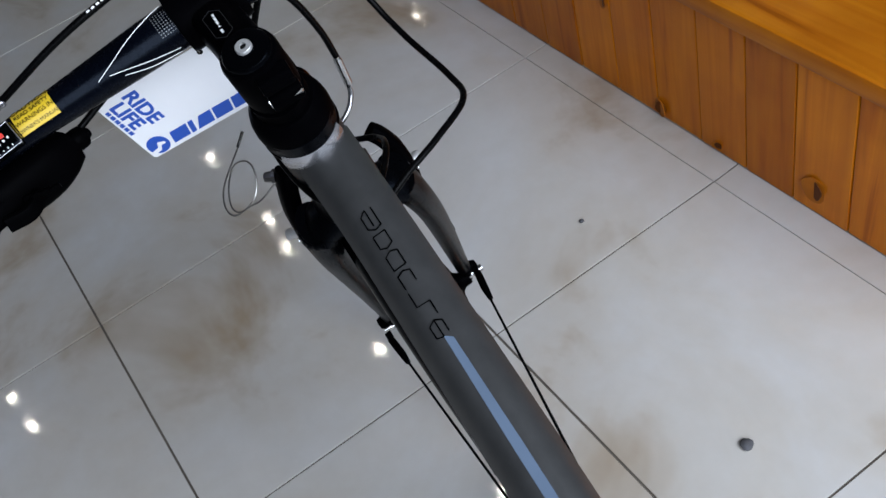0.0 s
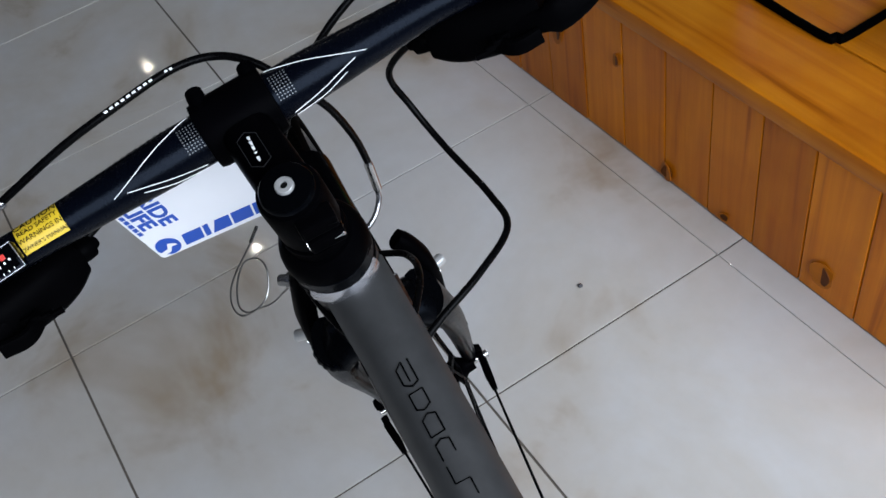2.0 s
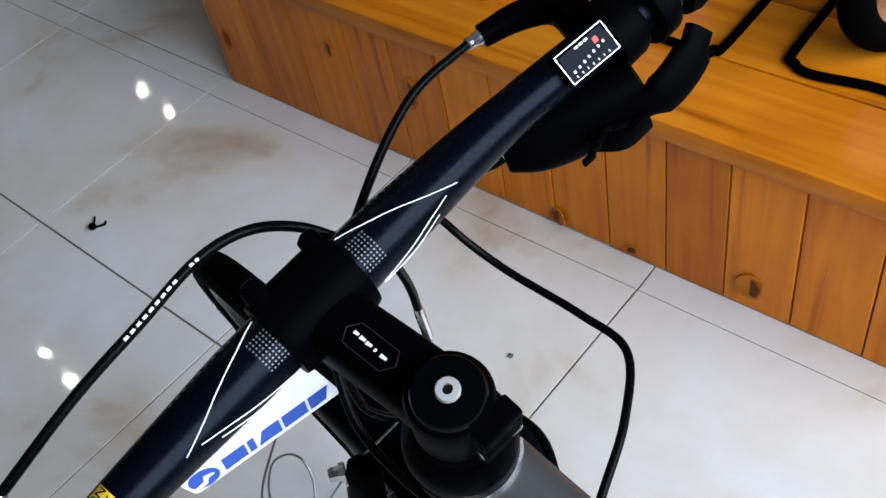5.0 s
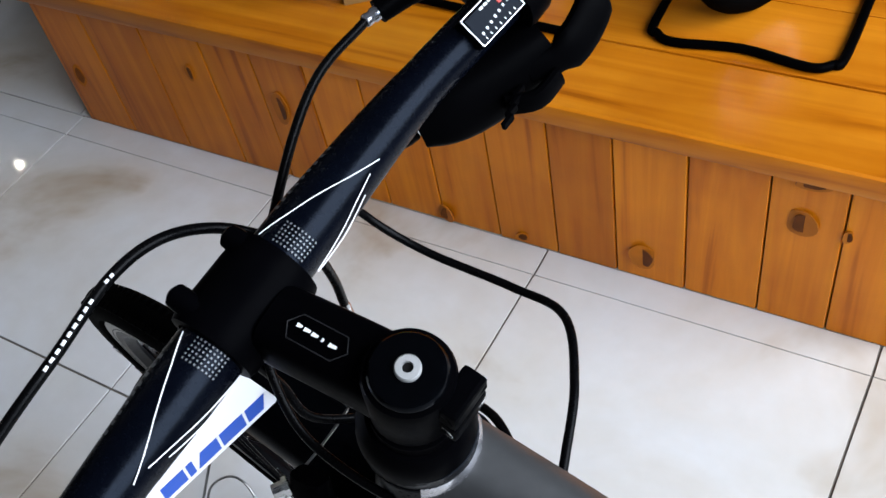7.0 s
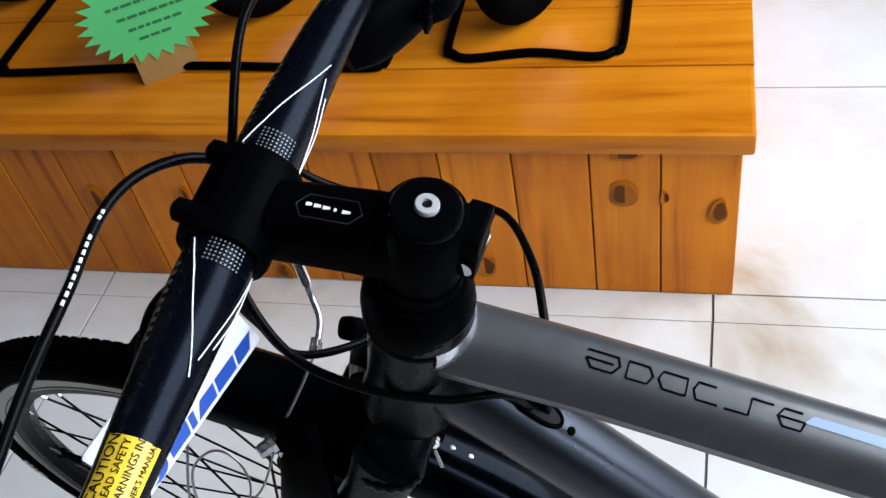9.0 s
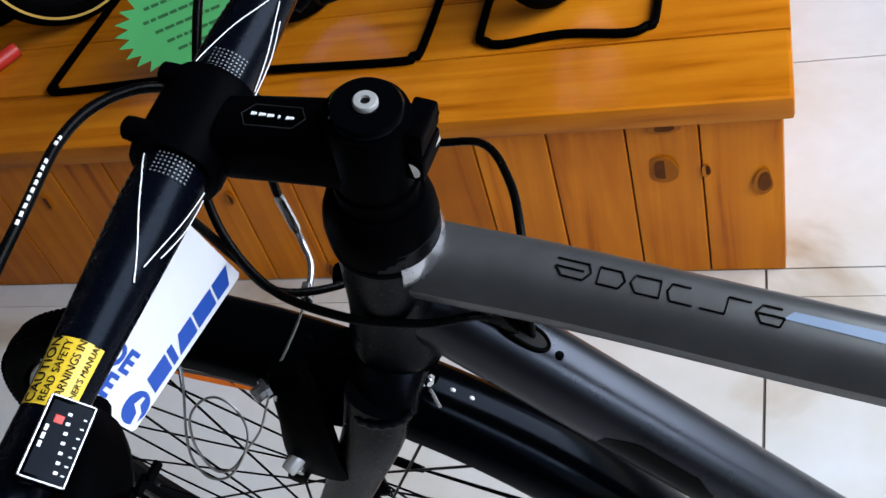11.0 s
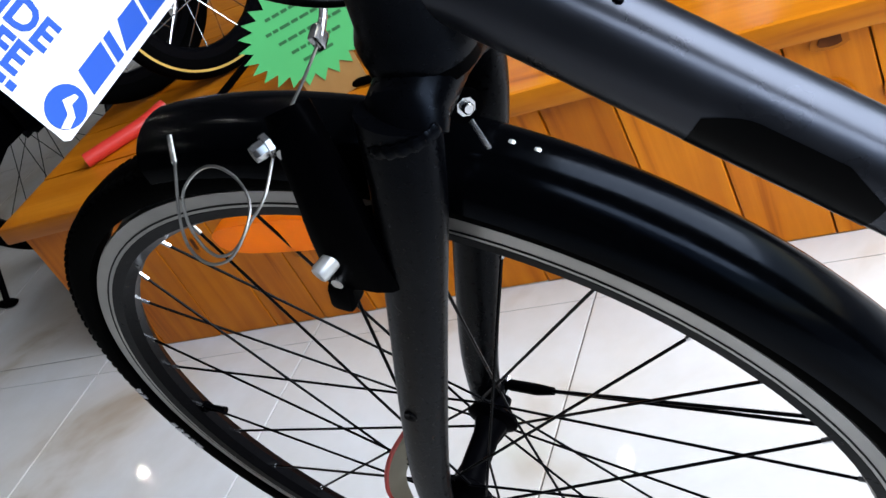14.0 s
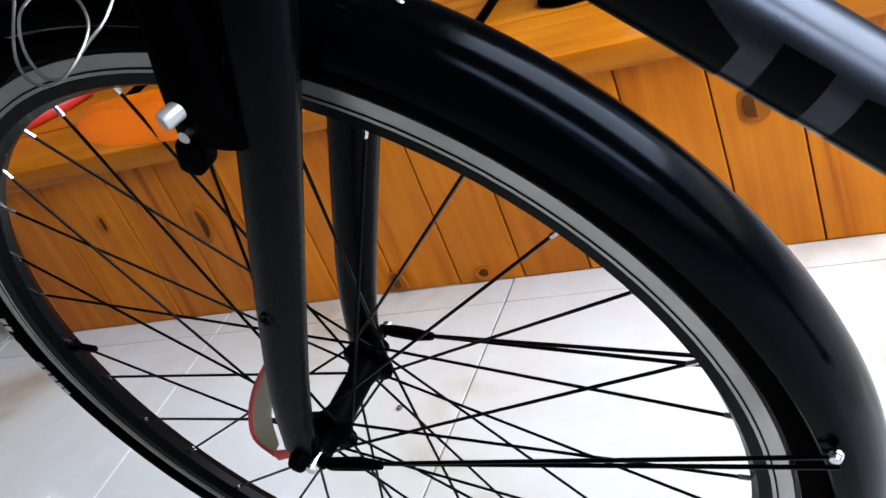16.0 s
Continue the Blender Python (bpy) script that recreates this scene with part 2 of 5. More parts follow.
def sweep(bm, pts, radii, seg=12, side=(0, 1, 0), square=2.0, caps=True):
    """A skin round a line. radii: one number, one a point, or (wide, deep) pairs; square > 2 makes the section boxy."""
    P = [Vector(p) for p in pts]
    n = len(P)
    if isinstance(radii, (int, float)) or isinstance(radii, tuple):
        radii = [radii] * n
    rings = []
    u = Vector(side)
    for i in range(n):
        d = (P[min(i + 1, n - 1)] - P[max(i - 1, 0)]).normalized()
        u = u - d * u.dot(d)
        if u.length < 1e-4:
            u = d.orthogonal()
        u.normalize()
        w = d.cross(u)
        ra, rb = radii[i] if isinstance(radii[i], tuple) else (radii[i], radii[i])
        ring = []
        for k in range(seg):
            a = 2 * math.pi * (k + 0.5) / seg
            ca, sa = math.cos(a), math.sin(a)
            e = 2.0 / square
            ring.append(bm.verts.new(P[i] + u * (ra * math.copysign(abs(ca) ** e, ca)) + w * (rb * math.copysign(abs(sa) ** e, sa))))
        rings.append(ring)
    for a, b in zip(rings, rings[1:]):
        for k in range(seg):
            bm.faces.new((a[k], a[(k + 1) % seg], b[(k + 1) % seg], b[k]))
    if caps:
        bm.faces.new(rings[0][::-1])
        bm.faces.new(rings[-1])
    return bm


def swept(pts, radii, **kw):
    return sweep(bmesh.new(), pts, radii, **kw)


def rod(bm, a, b, r, seg=8):
    return sweep(bm, [a, b], r, seg=seg, side=(0.3, 0.9, 0.2))


def rods(a, b, r, seg=8):
    return rod(bmesh.new(), a, b, r, seg)


def lathe(profile, centre, axis, seg=32, close=False):
    """Turns (radius, height) pairs round an axis."""
    bm = bmesh.new()
    z = Vector(axis).normalized()
    x = z.orthogonal().normalized()
    y = z.cross(x)
    c = Vector(centre)
    rings = []
    for r, h in profile:
        rings.append([bm.verts.new(c + z * h + (x * math.cos(2 * math.pi * k / seg) + y * math.sin(2 * math.pi * k / seg)) * max(r, 1e-5)) for k in range(seg)])
    pairs = list(zip(rings, rings[1:])) + ([(rings[-1], rings[0])] if close else [])
    for a, b in pairs:
        for k in range(seg):
            bm.faces.new((a[k], a[(k + 1) % seg], b[(k + 1) % seg], b[k]))
    if not close:
        bmesh.ops.remove_doubles(bm, verts=bm.verts[:], dist=3e-5)
    return bm


def arc_skin(section, centre, a0, a1, n, closed=True):
    """Sweeps a section of (radius, y) pairs round the y axis through centre, from angle a0 to a1 in the xz plane."""
    bm = bmesh.new()
    rings = []
    for i in range(n + 1):
        a = radians(a0 + (a1 - a0) * i / n)
        rings.append([bm.verts.new((centre[0] + r * math.cos(a), centre[1] + y, centre[2] + r * math.sin(a))) for r, y in section])
    m = len(section)
    for p, q in zip(rings, rings[1:]):
        for k in range(m if closed else m - 1):
            bm.faces.new((p[k], p[(k + 1) % m], q[(k + 1) % m], q[k]))
    if closed and abs(a1 - a0) < 359.9:
        bm.faces.new(rings[0])
        bm.faces.new(rings[-1][::-1])
    if abs(a1 - a0) >= 359.9:
        bmesh.ops.remove_doubles(bm, verts=bm.verts[:], dist=1e-6)
    return bm


def plate(points, thick, m):
    """A flat outline in xy, given depth and placed."""
    bm = bmesh.new()
    low = [bm.verts.new(m @ Vector((x, y, 0))) for x, y in points]
    top = [bm.verts.new(m @ Vector((x, y, thick))) for x, y in points]
    bm.faces.new(low[::-1])
    bm.faces.new(top)
    k = len(points)
    for i in range(k):
        bm.faces.new((low[i], low[(i + 1) % k], top[(i + 1) % k], top[i]))
    return bm


def lettering(words, size, m, thick=0.0003, shear=0.0, warp=None, bold=0.0):
    """The words as a mesh in the built-in font, laid into the plane of m."""
    cu = bpy.data.curves.new("words", "FONT")
    cu.body, cu.size, cu.extrude, cu.shear, cu.resolution_u = words, size, thick, shear, 3
    cu.offset = bold
    cu.align_x, cu.align_y = "CENTER", "CENTER"
    ob = new("words", cu)
    me = bpy.data.meshes.new_from_object(ob.evaluated_get(bpy.context.evaluated_depsgraph_get()))
    bpy.data.objects.remove(ob)
    bpy.data.curves.remove(cu)
    bm = bmesh.new()
    bm.from_mesh(me)
    bpy.data.meshes.remove(me)
    if warp:
        bmesh.ops.subdivide_edges(bm, edges=[e for e in bm.edges if e.calc_length() > size * 0.3], cuts=2)
        for v in bm.verts:
            v.co = warp(v.co)
    else:
        bmesh.ops.transform(bm, matrix=m, verts=bm.verts[:])
    return bm


def frame_of(origin, right, up):
    """A plane's pose from its origin, its way to the right and its way up."""
    r = Vector(right).normalized()
    n = r.cross(Vector(up)).normalized()
    u = n.cross(r)
    return Matrix.Translation(origin) @ Matrix((r, u, n)).transposed().to_4x4()


# ---------------------------------------------------------------- the room
WALL_Y = 0.611
TILE = 0.5
X_LINE, Y_LINE = -0.152, 0.11


def room():
    f = part("floor", boxed(-8.2, 1.75, -4.2, 5.2, -0.12, -0.0032), M_GROUT)
    tagged(f, "polished beige stone tile floor with thin dark joints", "floor", kind="structure")
    base = bmesh.new()
    box(base, -0.2482, 0.2482, -0.2482, 0.2482, -0.012, 0.0, None, 0.0008)
    tidy(base, False)
    me = bpy.data.meshes.new("tile")
    base.to_mesh(me)
    base.free()
    me.materials.append(M_TILE)
    strip = bmesh.new()
    box(strip, -0.2482, 0.2482, -0.0266, 0.0266, -0.012, 0.0, None, 0.0008)
    tidy(strip, False)
    ms = bpy.data.meshes.new("tile")
    strip.to_mesh(ms)
    strip.free()
    ms.materials.append(M_TILE)
    TURN = Matrix.Translation((X_LINE, Y_LINE, 0)) @ pose(0, 0, 0, 0, 0, -1.6)

    def lay(mesh, x, y, turned):
        t = new("tile", mesh)
        t.parent = f
        m = Matrix.Translation((x, y, 0))
        t.matrix_basis = TURN @ m if turned else m

    def cut_tile(x, y):
        """A tile of the last row, sawn off along the strip beside the platform."""
        bm = bmesh.new()
        box(bm, -0.2482, 0.2482, -0.2482, 0.2482, -0.012, 0.0, None, 0.0008)
        bmesh.ops.transform(bm, matrix=TURN @ Matrix.Translation((x, y, 0)), verts=bm.verts[:])
        geom = bm.verts[:] + bm.edges[:] + bm.faces[:]
        r = bmesh.ops.bisect_plane(bm, geom=geom, plane_co=(0, WALL_Y - 0.0558, 0), plane_no=(0, 1, 0), clear_outer=True)
        if not bm.faces:
            bm.free()
            return
        bmesh.ops.edgeloop_fill(bm, edges=[e for e in r["geom_cut"] if isinstance(e, bmesh.types.BMEdge)])
        part("tile", bm, M_TILE, f, smooth=False)

    for i in range(-16, 4):
        x = TILE * (i + 0.5)
        for j in range(-9, -0):
            lay(me, x, TILE * (j + 0.5), True)
        for j in (0, 1):
            cut_tile(x, TILE * (j + 0.5))
        lay(ms, X_LINE + 0.013 + x, WALL_Y - 0.0275, False)
        for j in range(1, 9):
            lay(me, X_LINE + x, WALL_Y + TILE * (j - 0.5), False)
    # unseen enclosure of the room, in a grey dark enough to limit fill light
    back = part("wall_back", boxed(-8.2, 1.75, 5.05, 5.2, 0, 3.3), M_WALL)
    tagged(back, "plain dark grey wall behind the platform, unseen, kept dark to cut bounce light", "wall", kind="structure")
    left = part("wall_left", boxed(-8.2, -8.05, -4.05, 5.05, 0, 3.3), M_WALL)
    tagged(left, "plain dark grey side wall, unseen, kept dark to cut bounce light", "wall", kind="structure")
    rear = part("wall_rear", boxed(-8.2, 1.75, -4.2, -4.05, 0, 3.3), M_WALL)
    tagged(rear, "plain dark grey wall, unseen, kept dark to cut bounce light", "wall", kind="structure")
    bm = bmesh.new()
    box(bm, 1.75, 1.9, -4.2, -1.7, 0, 3.3)
    box(bm, 1.75, 1.9, 2.1, 5.2, 0, 3.3)
    box(bm, 1.75, 1.9, -1.7, 2.1, 2.85, 3.3)
    front = part("wall_front", bm, M_WALL)
    tagged(front, "dark grey wall with a wide open shopfront, unseen, kept dark to cut bounce light", "wall", kind="structure")
    c = part("ceiling", boxed(-8.2, 1.9, -4.2, 5.2, 3.3, 3.4), M_WALL)
    tagged(c, "plain dark grey ceiling, unseen, kept dark to cut bounce light", "ceiling", kind="structure")
    g = part("ground", boxed(1.9, 60, -40, 40, -0.14, -0.01), surface("pavement_concrete", (0.42, 0.41, 0.39), 0.9))
    tagged(g, "pale concrete ground outside the shopfront", "ground", kind="structure")


def ceiling_lamps():
    e = thing("ceiling_lamp", "small round white ceiling downlight, lit", "lamp", pose(-1.69, 0.55, 3.3), "ceiling downlights")
    part("trim_ring", lathe([(0.023, 0.0), (0.04, 0.0), (0.04, -0.012), (0.034, -0.016), (0.023, -0.010)], (0, 0, 0), (0, 0, 1), 24, True), M_WHITE, e)
    part("bulb", lathe([(0.0001, -0.012), (0.013, -0.011), (0.022, -0.006), (0.022, 0.0)], (0, 0, 0), (0, 0, 1), 24), M_LAMP, e)
    for x, y in ((-2.88, 0.57), (-4.0, 0.56), (-4.3, 0.6), (-5.2, 0.58), (-6.3, 0.75), (-1.64, 3.06), (-4.1, 3.12), (-5.45, 3.25), (-5.33, 2.52), (-5.72, 2.58), (-6.85, 4.75), (-4.25, -1.32), (-3.94, -1.28)):
        copy_thing(e, pose(x, y, 3.3))


# ---------------------------------------------------------------- the wooden platform
PX0, PX1 = -1.12, 0.39
LIP_Z, TOP_Z = 0.291, 0.325


def platform():
    p = thing("display_platform", "varnished knotty pine display platform with an upright-plank front", "platform")
    rnd = random.Random(4)
    edges = [0.39, 0.284, 0.188, 0.081, -0.024, -0.121, -0.222, -0.325, -0.428, -0.53, -0.632, -0.735, -0.864, -1.0, -1.12]
    for a, b in zip(edges[1:], edges):
        w = b - a - 0.0022
        part("plank", boxed(-w / 2, w / 2, 0, 0.018, 0, LIP_Z - 0.001, None, 0.0022), M_PINE_V, p).location = ((a + b) / 2, WALL_Y + rnd.uniform(-0.001, 0.001), 0)
    for i in range(9):
        y = WALL_Y + 0.02 + 0.13 * i
        part("end_plank", boxed(-0.018, 0, 0.001, 0.129, 0, LIP_Z - 0.001, None, 0.002), M_PINE_V, p).location = (PX1, y, 0)
        part("end_plank", boxed(0, 0.018, 0.001, 0.129, 0, LIP_Z - 0.001, None, 0.002), M_PINE_V, p).location = (PX0, y, 0)
    y = WALL_Y - 0.02
    for w in (0.152, 0.145, 0.15, 0.148, 0.15, 0.145, 0.15, 0.15):
        part("top_board", boxed(-0.67, 0.875, 0, w - 0.0016, 0, TOP_Z - LIP_Z, None, 0.006 if w == 0.152 else 0.002), M_PINE_H, p).location = (-0.472, y, LIP_Z)
        y += w
    part("framing", boxed(PX0 + 0.02, PX1 - 0.02, WALL_Y + 0.02, WALL_Y + 1.18, 0.0, LIP_Z - 0.004), M_PINE_H, p)

    def knot(x, z, rx, rz, mat, y=WALL_Y):
        m = Matrix.Translation((x, y - 0.0025, z)) @ pose(0, 0, 0, 90, 0, rnd.uniform(-20, 20))
        pts = [((rx * math.cos(a) * (1 + 0.12 * math.sin(3 * a + x * 9))), rz * math.sin(a) * (1 + 0.1 * math.cos(2 * a + z * 30))) for a in [k * math.pi / 10 for k in range(20)]]
        part("knot", plate(pts, 0.0016, m), mat, p, smooth=False)

    for x, z, rx, rz in ((-0.317, 0.022, 0.012, 0.016), (-0.181, 0.017, 0.008, 0.008), (0.019, 0.05, 0.017, 0.021), (0.232, 0.205, 0.016, 0.021), (0.241, 0.279, 0.020, 0.009),
                         (0.289, 0.20, 0.005, 0.010), (0.362, 0.175, 0.010, 0.02), (-0.60, 0.17, 0.012, 0.03), (-0.44, 0.19, 0.006, 0.012), (-1.08, 0.12, 0.008, 0.02), (-0.78, 0.2, 0.006, 0.016)):
        knot(x, z, rx * 1.25, rz * 1.2, M_KNOT2)
        knot(x + 0.002, z + 0.001, rx * 0.85, rz * 0.85, M_KNOT, WALL_Y - 0.0006)


# ---------------------------------------------------------------- the bicycle
HUB = Vector((0.004, 0, 0.348))
HEAD_LOW, HEAD_TOP, STEM_TOP = Vector((0.184, -0.003, 0.718)), Vector((0.217, -0.009, 0.836)), Vector((0.241, -0.013, 0.914))
CY = -0.019
HEAD_DIR = (STEM_TOP - HEAD_LOW).normalized()
BAR = [(0.184, -0.35, 0.895), (0.174, -0.26, 0.897), (0.163, -0.17, 0.899), (0.154, -0.08, 0.900), (0.150, CY, 0.902), (0.148, 0.041, 0.905), (0.150, 0.10, 0.911), (0.156, 0.152, 0.916), (0.164, 0.211, 0.920), (0.178, 0.311, 0.925)]


WHEEL_SET = Matrix.Translation(HUB + Vector((0, 0.018, 0))) @ pose(0, 0, 0, 0, 0, -1.15) @ pose(0, 0, 0, 3.4) @ Matrix.Translation(-HUB)


def bar_at(y):
    """The middle of the bar at y from its clamp."""
    y = y + CY
    for a, b in zip(BAR, BAR[1:]):
        if a[1] <= y <= b[1]:
            k = (y - a[1]) / (b[1] - a[1])
            return Vector(a).lerp(Vector(b), k)
    return Vector(BAR[-1] if y > 0 else BAR[0])


def front_wheel(bike):
    R = 0.3155
    rim = part("front_wheel", arc_skin([(R, -0.0115), (R + 0.0008, -0.0095), (R - 0.004, -0.0085), (R - 0.004, 0.0085), (R + 0.0008, 0.0095), (R, 0.0115), (R - 0.0125, 0.0122), (R - 0.0135, 0.0112), (R - 0.0135, -0.0112), (R - 0.0125, -0.0122)], HUB, 0, 360, 120), M_RIM, bike, "brushed alloy rim with a silver braking track")
    part("rim_well", arc_skin([(R - 0.0130, -0.0123), (R - 0.021, -0.011), (R - 0.0270, -0.004), (R - 0.0270, 0.004), (R - 0.021, 0.011), (R - 0.0130, 0.0123), (R - 0.012, 0.0108), (R - 0.012, -0.0108)], HUB, 0, 360, 120), M_RIMDARK, rim, "black anodised rim well")
    for sd in (-1, 1):
        groove = [(R - 0.0090, sd * 0.0118), (R - 0.0090, sd * 0.01235), (R - 0.0102, sd * 0.01242), (R - 0.0102, sd * 0.0118)]
        part("wear_groove", arc_skin(groove, HUB, 0, 360, 120), M_RIMDARK, rim, "thin dark wear groove")
    sec = []
    for k in range(17):
        a = radians(-25 + 230 * k / 16)
        sec.append((R + 0.0115 + 0.0165 * math.sin(a), 0.0158 * math.cos(a)))
    tyre = part("tyre", arc_skin(sec, HUB, 0, 360, 140), M_RUBBER, rim, "black rubber tyre with a fine tread")
    # tread blocks along both shoulders
    bm = bmesh.new()
    for i in range(190):
        a = 2 * math.pi * i / 190
        for s in (-1, 1):
            m = Matrix.Translation((HUB.x, 0, HUB.z)) @ Matrix.Rotation(-a, 4, "Y")
            r = R + 0.0245
            box(bm, r - 0.0012, r + 0.0022, s * 0.0075 - 0.0035, s * 0.0075 + 0.0035, -0.0034, 0.0034, m)
    tread = part("tread", bm, M_RUBBER, rim, smooth=False)
    tread["kind"] = "stuff"
    # sidewall markings, too worn to read, as plain bars
    for a0, n in ((163.5, 2), (174, 5)):
        for k in range(n):
            a = a0 + 1.7 * k
            bm = bmesh.new()
            q = arc_skin([(R + 0.0080, -0.0164), (R + 0.0140, -0.0166), (R + 0.0140, -0.0156), (R + 0.0080, -0.0154)], HUB, a, a + 1.25, 2)
            me = bpy.data.meshes.new("bars")
            q.to_mesh(me)
            q.free()
            bm.from_mesh(me)
            bpy.data.meshes.remove(me)
            part("sidewall_marking", bm, M_SILVER, rim, "pale grey sidewall bar")
    hub = part("hub", lathe([(0.004, -0.05), (0.009, -0.05), (0.010, -0.040), (0.013, -0.036), (0.020, -0.033), (0.0205, -0.030), (0.013, -0.026), (0.0105, -0.015), (0.0105, 0.015), (0.013, 0.026), (0.0205, 0.030), (0.020, 0.033), (0.013, 0.036), (0.010, 0.040), (0.009, 0.05), (0.004, 0.05)], HUB, (0, 1, 0), 28), M_BLACK, rim, "black hub shell")
    part("axle", rods(HUB + Vector((0, -0.066, 0)), HUB + Vector((0, 0.068, 0)), 0.0045, 10), M_CHROME, rim)
    N = 32
    off = 12.6
    for i in range(N):
        s = 1 if i % 2 else -1
        ar = radians(off + 360 * i / N)
        tw = radians(62) * (1 if (i // 2) % 2 else -1)
        ah = ar + tw
        p0 = HUB + Vector((0.0185 * math.cos(ah), s * 0.0335, 0.0185 * math.sin(ah)))
        p1 = HUB + Vector(((R - 0.026) * math.cos(ar), s * 0.002, (R - 0.026) * math.sin(ar)))
        part("spoke", rods(p0, p1, 0.00115, 6), M_RIMDARK, rim)
        d = (p1 - p0).normalized()
        part("nipple", rods(p1 - d * 0.009, p1 + d * 0.002, 0.0017, 6), M_CHROME, rim)
    # valve
    av = radians(172)
    d = Vector((math.cos(av), 0, math.sin(av)))
    q = HUB + d * (R - 0.025)
    bm = rods(q, q - d * 0.03, 0.0032, 8)
    rod(bm, q - d * 0.004, q - d * 0.008, 0.0055, 8)
    part("valve", bm, M_PLASTIC, rim, "black valve stem and cap")
    rim.matrix_basis = WHEEL_SET
    # spoke reflectors, two
    for a, ln in ((95, 0.098), (263, 0.098)):
        ca = radians(a)
        d = Vector((math.cos(ca), 0, math.sin(ca)))
        tdir = Vector((-math.sin(ca), 0, math.cos(ca)))
        c = HUB + d * 0.256
        pts = []
        for k in range(24):
            b = 2 * math.pi * k / 24
            x, y = math.cos(b), math.sin(b)
            pts.append((ln / 2 * math.copysign(abs(x) ** 0.5, x), 0.0175 * math.copysign(abs(y) ** 0.6, y) * (1 - 0.35 * (x * 0.5 + 0.5))))
        m = frame_of(c + Vector((0, 0.006, 0)), tdir + d * 0.06, d)
        part("spoke_reflector", plate(pts, 0.011, m), M_ORANGE, rim, "translucent orange spoke reflector")
    return rim


def mudguard(bike):
    R0 = 0.362
    sec = []
    for k in range(13):
        a = radians(-88 + 176 * k / 12)
        sec.append((R0 - 0.020 + 0.026 * math.cos(a) ** 0.8, 0.0275 * math.sin(a)))
    inner = [(r - 0.0022, y * 0.93) for r, y in reversed(sec)]
    g = part("mudguard", arc_skin(sec + inner, HUB, -38, 93, 64), M_GLOSS, bike, "gloss black full-length front mudguard")
    g.matrix_basis = WHEEL_SET
    # two mounting rivets on the crest
    for x, z in ((0.197, 0.657), (0.207, 0.649)):
        d = (Vector((x, 0, z)) - Vector((HUB.x, 0, HUB.z))).normalized()
        c = HUB + d * 0.3655 + Vector((0, 0.004, 0))
        n = (d + Vector((0, -0.35, 0))).normalized()
        part("rivet", lathe([(0.0001, 0.0022), (0.0018, 0.002), (0.003, 0.0012), (0.0038, -0.001)], c, n, 10), M_BRIGHT, g, "bright steel rivet")
    # wire stays from the dropouts to the guard
    for s in (-1, 1):
        q = HUB + (Vector((0.002, 0.060, 0.003)) if s > 0 else Vector((0.019, -0.064, 0.010)))
        for a in ((4.0, 2.0) if s > 0 else (4.5, 3.0)):
            d = Vector((math.cos(radians(a)), 0, math.sin(radians(a))))
            e = HUB + d * 0.352 + Vector((0, 0.0285 if s > 0 else -0.032, 0))
            part("stay", rods(q + Vector((0.03, -s * 0.003, 0)), e, 0.0014, 8), M_RIMDARK, g)
            if a in (4.0, 4.5):
                part("stay_bolt", lathe([(0.0001, 0.003), (0.003, 0.0025), (0.004, 0.0), (0.004, -0.002)], e, (0, s, 0), 10), M_CHROME, g)
        bm = swept([q + Vector((0.0, 0, 0)), q + Vector((0.006, 0, 0)), q + Vector((0.03, -s * 0.003, 0)), q + Vector((0.046, -s * 0.004, 0))], [(0.003, 0.003), (0.0045, 0.0055), (0.0045, 0.006), (0.003, 0.0035)], seg=10)
        part("stay_clip", bm, M_PLASTIC, g, "black plastic safety clip")
        part("clip_screw", lathe([(0.0001, 0.004), (0.0035, 0.0035), (0.0045, 0.0), (0.0045, -0.004)], q + Vector((-0.002, 0, 0)), (0, s, 0), 10), M_BLACK, g)
    return g


